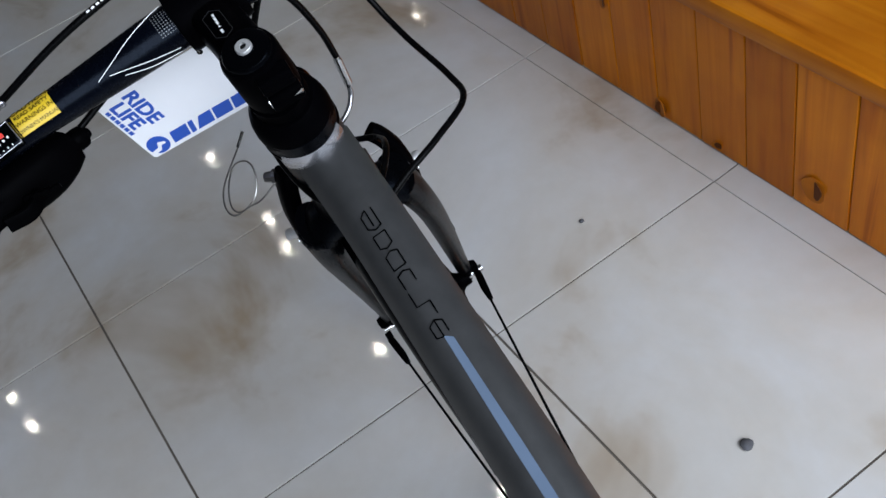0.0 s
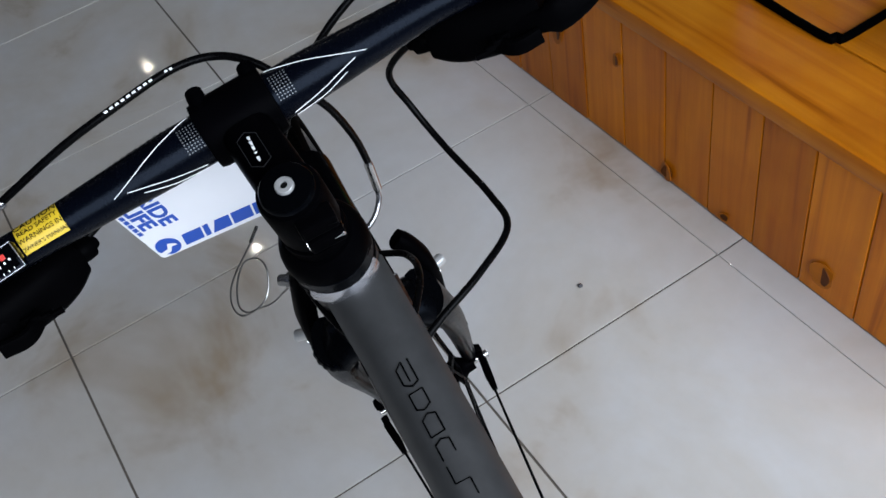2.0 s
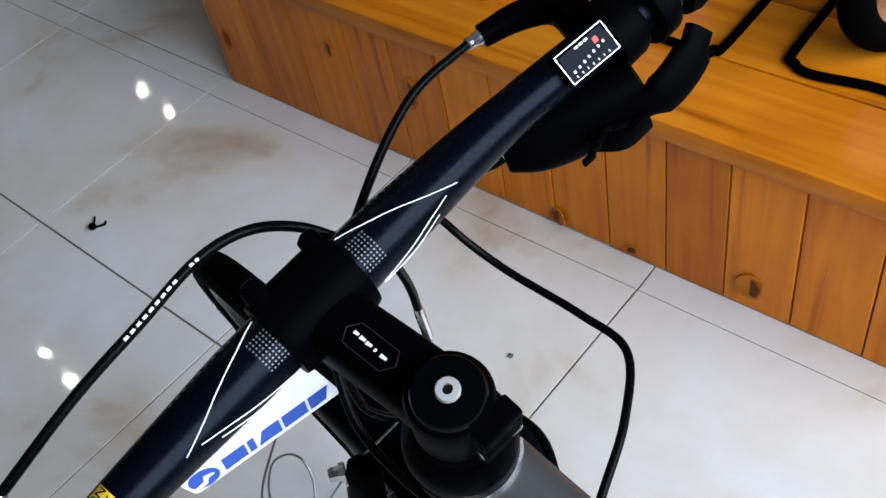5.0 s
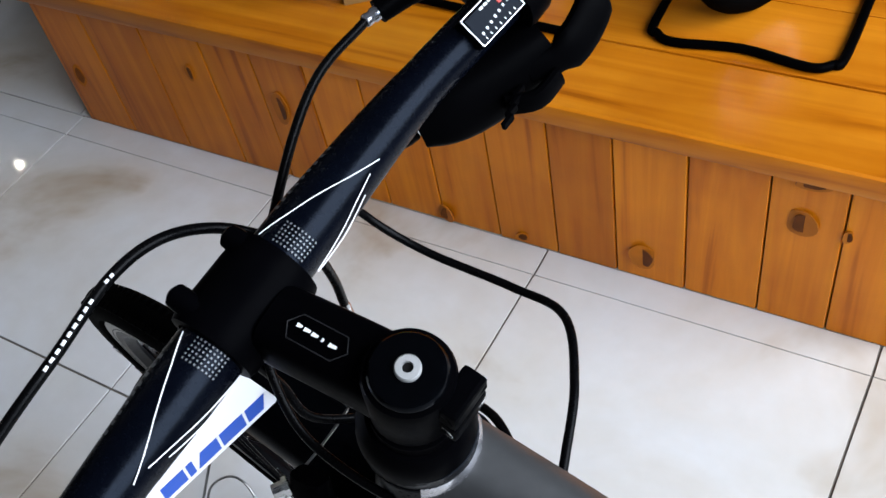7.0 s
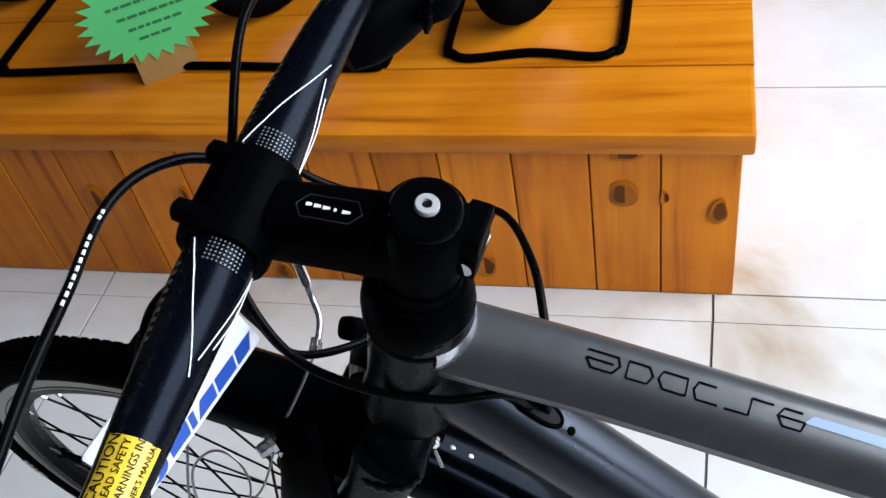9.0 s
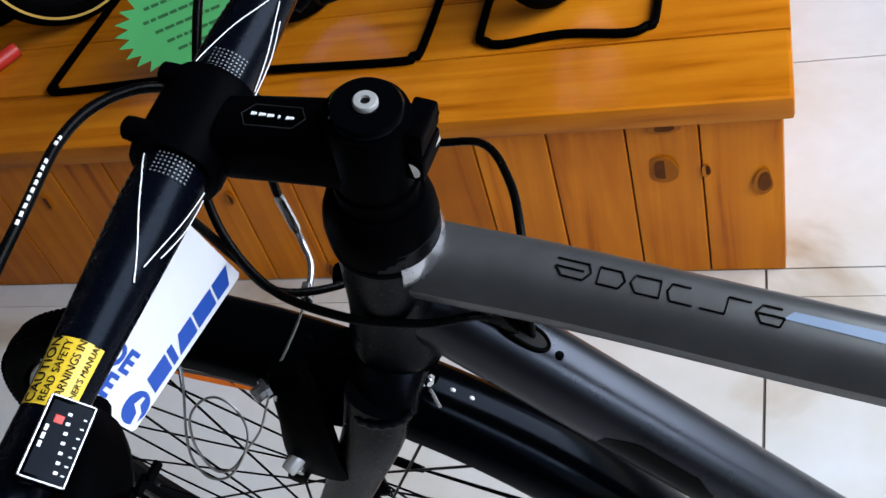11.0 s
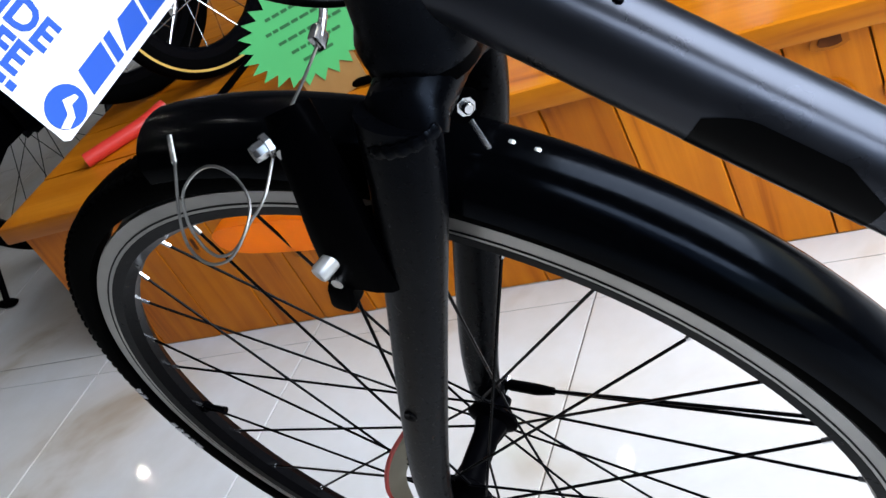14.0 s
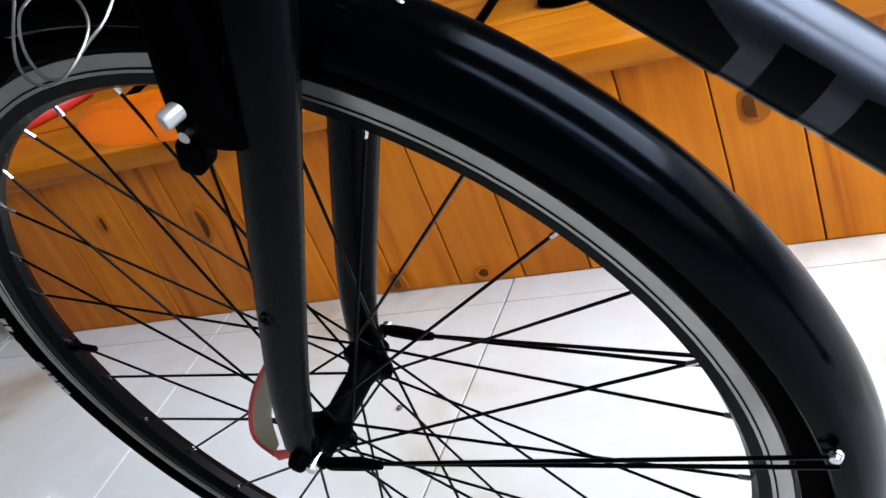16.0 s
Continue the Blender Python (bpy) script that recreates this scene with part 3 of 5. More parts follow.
def fork(bike):
    crown = bmesh.new()
    sweep(crown, [(0.183, -0.040, 0.702), (0.183, -0.032, 0.711), (0.184, -0.003, 0.716), (0.183, 0.025, 0.711), (0.183, 0.032, 0.702)], [(0.020, 0.012), (0.021, 0.017), (0.022, 0.018), (0.021, 0.017), (0.020, 0.012)], seg=16, side=(1, 0, 0))
    f = part("fork", crown, M_FORK, bike, "matt charcoal straight-blade fork")
    for s in (-1, 1):
        ys = (0.0345, 0.043, 0.0515, 0.0595, 0.0645, 0.0675) if s > 0 else (-0.039, -0.0425, -0.0415, -0.0385, -0.0365, -0.0350)
        line = spline([(x, y, z) for y, (x, z) in zip(ys, ((0.183, 0.714), (0.163, 0.668), (0.126, 0.602), (0.064, 0.494), (0.018, 0.410), (-0.007, 0.354)))], 6)
        n = len(line)
        rad = []
        for i in range(n):
            t = i / (n - 1)
            rad.append((0.0138 - 0.0052 * t, 0.0205 - 0.0072 * t))
        part("blade", swept(line, rad, seg=18, side=(0, 1, 0)), M_FORK, f)
        d = HUB + Vector((-0.009, s * 0.0515 + 0.016, 0.002))
        bm = boxed(-0.011, 0.011, -0.004, 0.004, -0.014, 0.022, Matrix.Translation(d) @ pose(0, 0, 0, 0, 28, 0), 0.003)
        part("dropout", bm, M_BLACK, f, "black dropout")
        part("axle_nut", lathe([(0.0001, 0.012), (0.006, 0.011), (0.008, 0.006), (0.008, 0.0)], d + Vector((0, s * 0.004, 0)), (0, s, 0), 14), M_BLACK, f)
        # threaded eyelet in the blade
        part("eyelet", lathe([(0.0015, 0.0004), (0.0042, 0.0012), (0.0048, 0.0), (0.0048, -0.003)], (0.061, 0.0700 if s > 0 else -0.0490, 0.497), (0, s, 0), 14), M_RIMDARK, f)
    weld = bmesh.new()
    ridge = [Vector((0.1815 + 0.0202 * math.cos(a), -0.0400 + 0.0140 * math.sin(a), 0.7062)) for a in [radians(-125 + 5 * k) for k in range(25)]]
    sweep(weld, ridge, [(0.0012, 0.0030) if k % 4 < 2 else (0.0020, 0.0036) for k in range(25)], seg=8, side=(1, 0, 0))
    part("weld_bead", weld, M_FORK, f)
    c = Vector((0.1965, -0.013, 0.694))
    part("bracket_bolt", lathe([(0.0001, 0.005), (0.0022, 0.005), (0.0030, 0.004), (0.0030, 0.0015), (0.0046, 0.0015), (0.0046, 0.0), (0.0030, -0.006)], c, (0.75, -0.65, 0.05), 8), M_CHROME, f, "bright steel bracket bolt")
    part("bracket_washer", lathe([(0.0040, 0.0006), (0.0085, 0.0004), (0.0085, -0.0014), (0.0040, -0.0014)], c, (0.75, -0.65, 0.05), 20), M_BLACK, f)
    part("bracket_tab", swept([c + Vector((0.001, -0.003, -0.006)), c + Vector((0.003, -0.005, -0.013)), c + Vector((0.004, -0.006, -0.021))], (0.0009, 0.0016), seg=8), M_SILVER, f, "bright steel bracket tab")
    # crown race
    part("crown_race", lathe([(0.018, -0.004), (0.0265, -0.003), (0.0268, 0.004), (0.024, 0.006), (0.018, 0.006)], HEAD_LOW + HEAD_DIR * 0.004, HEAD_DIR, 28), M_BLACK, f)
    return f


def brake(bike):
    b = None
    for s in (-1, 1):
        # arm: boss at the blade, long body up to the cable end
        line = spline([(0.112, s * 0.050, 0.624), (0.119, s * 0.052, 0.652), (0.127, s * 0.050, 0.685), (0.128, s * 0.043, 0.708 if s > 0 else 0.714), (0.126, s * 0.037, 0.717 if s > 0 else 0.727)], 4)
        n = len(line)
        bm = swept(line, [(0.0075, (0.0165 if s > 0 else 0.0215) - 0.010 * i / n) for i in range(n)], seg=12, square=3.2)
        arm = part("brake_arm", bm, M_BLACK, bike, "black linear-pull brake arm")
        if b is None:
            b = arm
        part("pivot_bolt", lathe([(0.0001, 0.020), (0.0045, 0.020), (0.0052, 0.018), (0.0052, 0.008), (0.0075, 0.008), (0.0075, 0.0), (0.0075, -0.01)], (0.112, s * 0.049, 0.648), (-0.35, s * 0.9, -0.05), 14), M_BRIGHT, arm, "bright steel pivot bolt")
        part("pad_holder", swept([(0.075, s * 0.021, 0.625), (0.09, s * 0.021, 0.640), (0.125, s * 0.021, 0.640), (0.14, s * 0.021, 0.626)], [(0.005, 0.004), (0.007, 0.006), (0.007, 0.006), (0.005, 0.004)], seg=10), M_RUBBER, arm)
        bm = rods((0.105, s * 0.022, 0.636), (0.105, s * 0.062, 0.634), 0.0035, 10)
        part("pad_bolt", bm, M_CHROME, arm)
        part("return_spring", swept(spline([(0.118, s * 0.052, 0.63), (0.122, s * 0.048, 0.67), (0.116, s * 0.043, 0.70)], 5), 0.0011, seg=6), M_CHROME, arm)
        bm = boxed(-0.007, 0.007, -0.009, 0.009, -0.010, 0.010, Matrix.Translation((0.096, s * 0.052, 0.620)) @ pose(0, 0, 0, 0, 25, 0), 0.004)
        part("spring_housing", bm, M_PLASTIC, arm)
    # cable anchor on the camera-side arm
    part("anchor_nut", lathe([(0.0001, 0.007), (0.0042, 0.007), (0.0048, 0.005), (0.0048, 0.0), (0.0065, 0.0), (0.0065, -0.003)], (0.111, -0.049, 0.716), (-0.5, -0.85, 0.1), 8), M_CHROME, b, "steel anchor nut")
    part("anchor_screw", lathe([(0.0001, 0.004), (0.003, 0.004), (0.0035, 0.0)], (0.119, -0.047, 0.711), (0.2, -0.95, 0.1), 8), M_CHROME, b)
    # the bent silver pipe that leads the cable
    part("noodle", swept(spline([(0.107, 0.043, 0.772), (0.107, 0.042, 0.752), (0.110, 0.038, 0.742), (0.117, 0.028, 0.736), (0.120, 0.012, 0.730)], 6), 0.0022, seg=10), M_SILVER, bike, "bent bright steel cable pipe")
    part("noodle_ferrule", swept([(0.107, 0.044, 0.784), (0.107, 0.0438, 0.780), (0.107, 0.0425, 0.754), (0.107, 0.042, 0.751)], [0.0022, 0.0033, 0.0033, 0.0024], seg=12), M_CHROME, bike)
    part("noodle_hook", boxed(-0.0025, 0.0025, -0.007, 0.004, -0.003, 0.007, Matrix.Translation((0.119, 0.014, 0.729)) @ pose(0, 0, 0, 10, 0, 10), 0.0015), M_CHROME, bike)
    part("inner_wire", swept(spline([(0.120, 0.012, 0.730), (0.117, -0.015, 0.722), (0.112, -0.048, 0.714)], 5), 0.0009, seg=6), M_WIRE, bike)
    # loose coil of spare wire with a crimped end
    coil = [(0.1125, -0.050, 0.7105), (0.1113, -0.0672, 0.7018), (0.1056, -0.0784, 0.6972), (0.0975, -0.0900, 0.6910), (0.0875, -0.0935, 0.6930), (0.0761, -0.0861, 0.7040), (0.0714, -0.0743, 0.7149), (0.0766, -0.0642, 0.7191), (0.0856, -0.0598, 0.7179), (0.0969, -0.0626, 0.7111), (0.1044, -0.0711, 0.7024), (0.1038, -0.0835, 0.6954), (0.0974, -0.0948, 0.6905), (0.0870, -0.0985, 0.6925), (0.0770, -0.0940, 0.7000), (0.0710, -0.0834, 0.7093), (0.0661, -0.0638, 0.7240), (0.0640, -0.0580, 0.7285)]
    part("spare_wire", swept(spline(coil, 8), 0.0008, seg=6), M_WIRE, bike, "loose coil of thin steel wire")
    part("wire_end_cap", rods((0.0655, -0.0620, 0.7255), (0.0618, -0.0515, 0.7340), 0.0014, 8), M_CHROME, bike)


def frame_tubes(bike):
    head = part("head_tube", lathe([(0.0225, -0.002), (0.0275, 0.0), (0.0282, 0.008), (0.0255, 0.016), (0.0248, 0.05), (0.0252, 0.098), (0.0266, 0.106), (0.0266, 0.1215), (0.023, 0.1225)], HEAD_LOW + HEAD_DIR * 0.009, HEAD_DIR, 36), M_FORK, bike)
    part("head_badge", lathe([(0.0262, 0.0), (0.0272, 0.001), (0.0272, 0.004), (0.0262, 0.005)], HEAD_LOW + HEAD_DIR * 0.113, HEAD_DIR, 36), M_BLACK, head)
    # top tube: flat-topped, boxy section
    top = [(0.216, -0.004, 0.8085), (0.245, -0.003, 0.8022), (0.300, -0.001, 0.7902), (0.40, 0.0, 0.7672), (0.50, 0.001, 0.7440), (0.62, 0, 0.716), (0.72, 0, 0.692)]
    rad = [(0.0225, 0.0140), (0.0222, 0.0143), (0.0215, 0.0146), (0.0214, 0.0150), (0.0208, 0.0150), (0.020, 0.015), (0.019, 0.015)]
    line = spline(top, 6)
    rr = []
    for i in range(len(line)):
        t = i / 6
        k = min(int(t), 5)
        u = t - k
        rr.append(tuple(rad[k][j] * (1 - u) + rad[k + 1][j] * u for j in (0, 1)))

    def crown(u):
        """Height of the domed top over the middle, at u from -1 to 1 across the tube."""
        return -0.12 + 1.12 * (1 - min(1.0, abs(u)) ** 2.6)

    bm = bmesh.new()
    rings = []
    for i, p in enumerate(line):
        d = (line[min(i + 1, len(line) - 1)] - line[max(i - 1, 0)]).normalized()
        up = Vector((0, 1, 0)).cross(d) * -1
        w, h = rr[i]
        shape = [(w * (1 - 2 * k / 20), h * crown(1 - 2 * k / 20)) for k in range(21)]
        shape += [(-w * 0.97, -h * 0.50), (-w * 0.88, -h * 0.85), (-w * 0.72, -h), (w * 0.72, -h), (w * 0.88, -h * 0.85), (w * 0.97, -h * 0.50)]
        rings.append([bm.verts.new(p + Vector((0, 1, 0)) * a + up * b) for a, b in shape])
    for a, b in zip(rings, rings[1:]):
        for k in range(len(a)):
            bm.faces.new((a[k], a[(k + 1) % len(a)], b[(k + 1) % len(a)], b[k]))
    bm.faces.new(rings[0])
    bm.faces.new(rings[-1])
    tt = part("top_tube", bm, M_GUN, bike, "flat-topped gunmetal grey top tube", sharp=25)

    def on_top(x, y):
        for i in range(len(line) - 1):
            if line[i].x <= x <= line[i + 1].x:
                u = (x - line[i].x) / (line[i + 1].x - line[i].x)
                return Vector((x, y, line[i].z * (1 - u) + line[i + 1].z * u + (rr[i][1] * (1 - u) + rr[i + 1][1] * u) * 1.028 * crown((y - line[i].y) / rr[i][0]) + 0.0004))
        return Vector((x, y, line[-1].z))

    # silver collar where the tube meets the head
    bm = lathe([(0.0262, 0.001), (0.0280, 0.003), (0.0287, 0.008), (0.0285, 0.014), (0.0270, 0.0175)], HEAD_LOW + HEAD_DIR * 0.1020, HEAD_DIR, 48)
    off = []
    for f in bm.faces:
        v = f.calc_center_median() - HEAD_LOW
        v -= HEAD_DIR * v.dot(HEAD_DIR)
        if v.normalized().x < 0.58:
            off.append(f)
    bmesh.ops.delete(bm, geom=off, context="FACES")
    bmesh.ops.solidify(bm, geom=bm.faces[:], thickness=0.0015)
    part("weld_collar", bm, M_SILVER, bike, "polished silver head collar")
    # model lettering drawn as plain thin outlined shapes
    glyphs = [[(0, 0), (0.018, 0), (0.02, 0.006), (0.016, 0.012), (0.004, 0.012), (0, 0.006), (0.016, 0.006)], [(0.024, 0), (0.024, 0.012), (0.036, 0.012), (0.039, 0.006), (0.036, 0), (0.024, 0)],
              [(0.044, 0), (0.042, 0.006), (0.045, 0.012), (0.058, 0.012), (0.058, 0), (0.044, 0)], [(0.074, 0.0), (0.064, 0.0), (0.062, 0.006), (0.064, 0.012), (0.076, 0.012)],
              [(0.080, 0.012), (0.093, 0.012), (0.094, 0.0), (0.106, 0.0)], [(0.122, 0.0), (0.112, 0), (0.109, 0.006), (0.112, 0.012), (0.122, 0.012), (0.124, 0.006), (0.110, 0.006)]]
    for g in glyphs:
        bm = bmesh.new()
        for a, b in zip(g, g[1:]):
            p, q = on_top(0.296 + a[0] * 0.82, 0.0012 - a[1] * 0.74), on_top(0.296 + b[0] * 0.82, 0.0012 - b[1] * 0.74)
            sweep(bm, [p, q], (0.00055, 0.0004), seg=6)
        part("model_marking", bm, M_DECAL, tt, "thin black outlined marking")
    bm = bmesh.new()
    prev = None
    for k in range(42):
        x = 0.397 + 0.006 * k
        w = 0.0024 + 0.00006 * min(k, 13)
        cur = (bm.verts.new(on_top(x, -w - 0.001)), bm.verts.new(on_top(x + (0.004 if k == 0 else 0), w - 0.001)))
        if prev:
            bm.faces.new((prev[0], cur[0], cur[1], prev[1]))
        prev = cur
    part("stripe", bm, M_BLUEGREY, tt, "blue-grey stripe along the top tube")
    # down tube
    axis = [Vector((0.203, 0, 0.770)), Vector((0.245, 0, 0.7285)), Vector((0.300, 0, 0.6735)), Vector((0.366, 0, 0.6075)), Vector((0.46, 0, 0.512)), Vector((0.63, 0, 0.332))]
    dl = spline(axis, 6)
    dr = [(0.0228, 0.0228) for i in range(len(dl))]
    dt = part("down_tube", swept(dl, dr, seg=36, square=2.1), M_DTUBE, bike, "charcoal metallic down tube with gloss black lettering shapes")

    def on_side(x, h, lift=0.0004, s=-1):
        """On the camera side of the down tube; h runs from -1 (under) to 1 (top)."""
        for i in range(len(dl) - 1):
            if dl[i].x <= x <= dl[i + 1].x:
                u = (x - dl[i].x) / (dl[i + 1].x - dl[i].x)
                c = dl[i].lerp(dl[i + 1], u)
                d = (dl[i + 1] - dl[i]).normalized()
                up = Vector((-d.z, 0, d.x)).normalized()
                a = h * math.pi / 2
                e = 2 / 2.1
                w = dr[i][0] + lift
                return c + Vector((0, s * w * abs(math.cos(a)) ** e, 0)) + up * ((0.0228 + lift) * math.copysign(abs(math.sin(a)) ** e, a))
        return dl[-1]

    def decal(shape, name="lettering_shape"):
        """A patch over a run of x, with its lower and upper edge at each."""
        bm = bmesh.new()
        prev = None
        for x, h0, h1 in shape:
            cur = [bm.verts.new(on_side(x, h0 + (h1 - h0) * j / 6)) for j in range(7)]
            if prev:
                for j in range(6):
                    bm.faces.new((prev[j], cur[j], cur[j + 1], prev[j + 1]))
            prev = cur
        part(name, bm, M_DECAL, dt, "gloss black lettering shape")

    def slab(x0, x1, low, high, lean=0.0):
        n = 9
        decal([(x0 + (x1 - x0) * k / n, low + lean * k / n, high + lean * k / n) for k in range(n + 1)])

    decal([(0.300 + 0.003 * k, -0.72, 0.10 + 0.24 * math.sin(min(1.0, k / 5) * 1.57) if k < 15 else 0.34 - 0.05 * (k - 14)) for k in range(20)])
    slab(0.366, 0.382, -0.70, 0.36)
    slab(0.392, 0.416, -0.70, 0.30, 0.10)
    slab(0.428, 0.450, -0.70, 0.28, 0.08)
    slab(0.462, 0.490, -0.70, 0.34)
    # cable port on top of the down tube
    d0, d1 = Vector((0.2550, -0.003, 0.7515)), Vector((0.2735, -0.003, 0.7330))
    up = Vector((0.69, 0, 0.72))
    bm = bmesh.new()
    loop = []
    for k in range(24):
        a = 2 * math.pi * k / 24
        loop.append((d0 + d1) / 2 + (d1 - d0) * (0.62 * math.copysign(abs(math.cos(a)) ** 0.7, math.cos(a))) + Vector((0, 0.0062 * math.sin(a), 0)) + up * 0.0010)
    sweep(bm, loop + [loop[0], loop[1]], 0.0014, seg=8, side=(0.7, 0, 0.7), caps=False)
    part("cable_port", bm, M_PLASTIC, dt, "black rubber cable port")
    # flat black plate in place of the shaded inside of the port
    bm = plate([(0.010 * math.cos(2 * math.pi * k / 20) * 1.6, 0.0052 * math.sin(2 * math.pi * k / 20)) for k in range(20)], 0.0012, frame_of((d0 + d1) / 2 + up * 0.0003, d1 - d0, (0, 1, 0)))
    part("port_opening", bm, M_INK_SHADE, dt)
    part("plug", lathe([(0.0001, 0.001), (0.0022, 0.0006), (0.0028, -0.001)], (0.2815, -0.003, 0.7248), up, 12), M_PLASTIC, dt)
    # seat tube and bottom bracket close the frame
    part("seat_tube", swept([(0.64, 0, 0.27), (0.728, 0, 0.74)], 0.016, seg=20), M_GUN, bike)
    part("bottom_bracket", lathe([(0.012, -0.036), (0.021, -0.036), (0.021, 0.036), (0.012, 0.036)], (0.64, 0, 0.285), (0, 1, 0), 24), M_BLACK, bike)
    # weld bead under the top tube
    bead = []
    for k in range(7):
        p = Vector((0.2175 + 0.0006 * k, -0.020 + 0.0015 * k, 0.768 - 0.005 * k))
        bead.append(p)
    part("weld_bead", swept(spline(bead, 4), [0.0030 if i % 4 < 2 else 0.0022 for i in range(25)], seg=8), M_DTUBE, bike)


def cockpit(bike):
    # headset cover and spacers
    a = HEAD_TOP + HEAD_DIR * 0.006
    part("headset_cover", lathe([(0.021, -0.012), (0.0268, -0.011), (0.0275, 0.000), (0.0268, 0.008), (0.0248, 0.015), (0.0216, 0.0195), (0.016, 0.020)], a, HEAD_DIR, 36), M_BLACK, bike)
    part("spacer", lathe([(0.016, 0.020), (0.0195, 0.0205), (0.0195, 0.030), (0.016, 0.0305)], a, HEAD_DIR, 32), M_BLACK, bike)
    clamp = lathe([(0.014, 0.031), (0.0180, 0.0315), (0.0190, 0.036), (0.0190, 0.071), (0.0180, 0.0745), (0.014, 0.075)], a, HEAD_DIR, 36)
    stem = part("stem", clamp, M_BLACK, bike, "black alloy stem")
    ext = spline([(0.238, -0.0115, 0.889), (0.222, -0.0125, 0.892), (0.196, -0.0150, 0.8955), (0.168, -0.0180, 0.899)], 4)
    part("stem_extension", swept(ext, [(0.0176 - 0.0003 * min(i, 5), 0.0192 - 0.0003 * i) for i in range(len(ext))], seg=22, square=3.4), M_BLACK, stem)
    part("bar_clamp", lathe([(0.0165, -0.024), (0.0205, -0.0235), (0.0215, -0.020), (0.0215, 0.020), (0.0205, 0.0235), (0.0165, 0.024)], (0.150, CY, 0.902), (-0.02, 1, 0.055), 32), M_BLACK, stem)
    for y in (-0.017, 0.017):
        for dz in (0.017, -0.017):
            c = Vector((0.1375, y + CY, 0.903 + dz))
            part("clamp_bolt", lathe([(0.0001, 0.006), (0.0032, 0.0056), (0.0054, 0.004), (0.0058, 0.0), (0.0058, -0.014)], c, (-1, 0, 0.3 if dz > 0 else -0.1), 12), M_BLACK, stem)
    cap = lathe([(0.0001, 0.0795), (0.010, 0.0795), (0.0148, 0.0785), (0.0162, 0.0765), (0.0162, 0.075), (0.012, 0.0745)], a, HEAD_DIR, 32)
    part("top_cap", cap, M_GLOSS, stem)
    q = a + HEAD_DIR * 0.0793
    part("cap_bolt", lathe([(0.0021, 0.0012), (0.0023, 0.0026), (0.0048, 0.0026), (0.0054, 0.0018), (0.0054, 0.0)], q, HEAD_DIR, 20), M_BRIGHT, stem, "bright steel hex bolt")
    # black hexagon paints the shade at the bottom of the socket
    part("bolt_socket", lathe([(0.0001, 0.0012), (0.0023, 0.0012)], q, HEAD_DIR, 6), M_INK_SHADE, stem)
    # rear pinch bolts
    for dz in (0.043, 0.060):
        c = a + HEAD_DIR * dz + Vector((0.0215, 0.004, 0))
        part("pinch_bolt", lathe([(0.0001, 0.012), (0.0035, 0.012), (0.0045, 0.011), (0.0045, -0.010), (0.0001, -0.010)], c, (0.1, 1, 0), 12), M_CHROME if dz < 0.05 else M_BLACK, stem)
        part("pinch_lug", boxed(-0.006, 0.005, -0.010, 0.012, -0.0065, 0.0065, Matrix.Translation(c) @ pose(0, 0, 0, 0, 15, 0), 0.002), M_BLACK, stem)
    # thin outline of the raised panel on the stem
    def zt(x):
        return 0.8945 + (0.2055 - x) * 0.13 + 0.0190

    outline = [(0.2125, -0.0185), (0.2085, -0.0125), (0.1870, -0.0140), (0.1830, -0.0200), (0.1870, -0.0260), (0.2085, -0.0245), (0.2125, -0.0185)]
    part("panel_outline", swept([(x, y, zt(x)) for x, y in outline], 0.0003, seg=6), M_PANEL, stem, "thin dark panel outline")
    # plain white logo shape on the stem
    for k, (x, w) in enumerate(((0.2055, 0.0042), (0.2005, 0.0012), (0.1965, 0.0036), (0.1925, 0.0036), (0.1885, 0.0030))):
        z = 0.8945 + (0.2055 - x) * 0.13 + 0.0191
        part("logo_shape", plate([(-w * 0.42, -0.0006), (w * 0.42, -0.0009), (w * 0.42, 0.0009), (-w * 0.42, 0.0006)], 0.0004, frame_of((x, -0.019, z), (-1, -0.09, 0.13), (0, 1, 0))), M_WHITE, stem)
    # handlebar
    line = spline(BAR, 8)
    rad = []
    for p in line:
        y = abs(p.y - CY)
        rad.append(0.0159 if y < 0.048 else 0.0159 - 0.0042 * min(1, (y - 0.048) / 0.085))
    bar = part("handlebar", swept(line, rad, seg=24, side=(0, 0, 1)), M_BAR, bike, "satin black riser handlebar with white pinstripes")

    def on_bar(y, ang, lift=0.0004):
        p = bar_at(y)
        d = (bar_at(y + 0.005) - bar_at(y - 0.005)).normalized()
        n1 = Vector((0, 0, 1))
        n1 = (n1 - d * n1.dot(d)).normalized()
        n2 = d.cross(n1)
        r = (0.0159 if abs(y) < 0.048 else 0.0159 - 0.0042 * min(1, (abs(y) - 0.048) / 0.085)) + lift
        return p + (n1 * math.cos(ang) + n2 * math.sin(ang)) * r

    # pinstripes: thin white angular lines on each side of the clamp. ang > 0 turns towards the rider
    for s in (-1, 1):
        for shape in ([(0.026, -0.35), (0.040, 0.05), (0.062, 0.55), (0.086, 1.15)], [(0.030, 1.95), (0.056, 1.55), (0.078, 1.2)], [(0.031, 2.25), (0.052, 1.95), (0.070, 1.55)]):
            pts = []
            for (y0, a0), (y1, a1) in zip(shape, shape[1:]):
                for k in range(5):
                    pts.append(on_bar(s * (y0 + (y1 - y0) * k / 5), a0 + (a1 - a0) * k / 5))
            pts.append(on_bar(s * shape[-1][0], shape[-1][1]))
            part("pinstripe", swept(pts, (0.00036, 0.0003), seg=6), M_WHITE, bar, "thin white pinstripe")
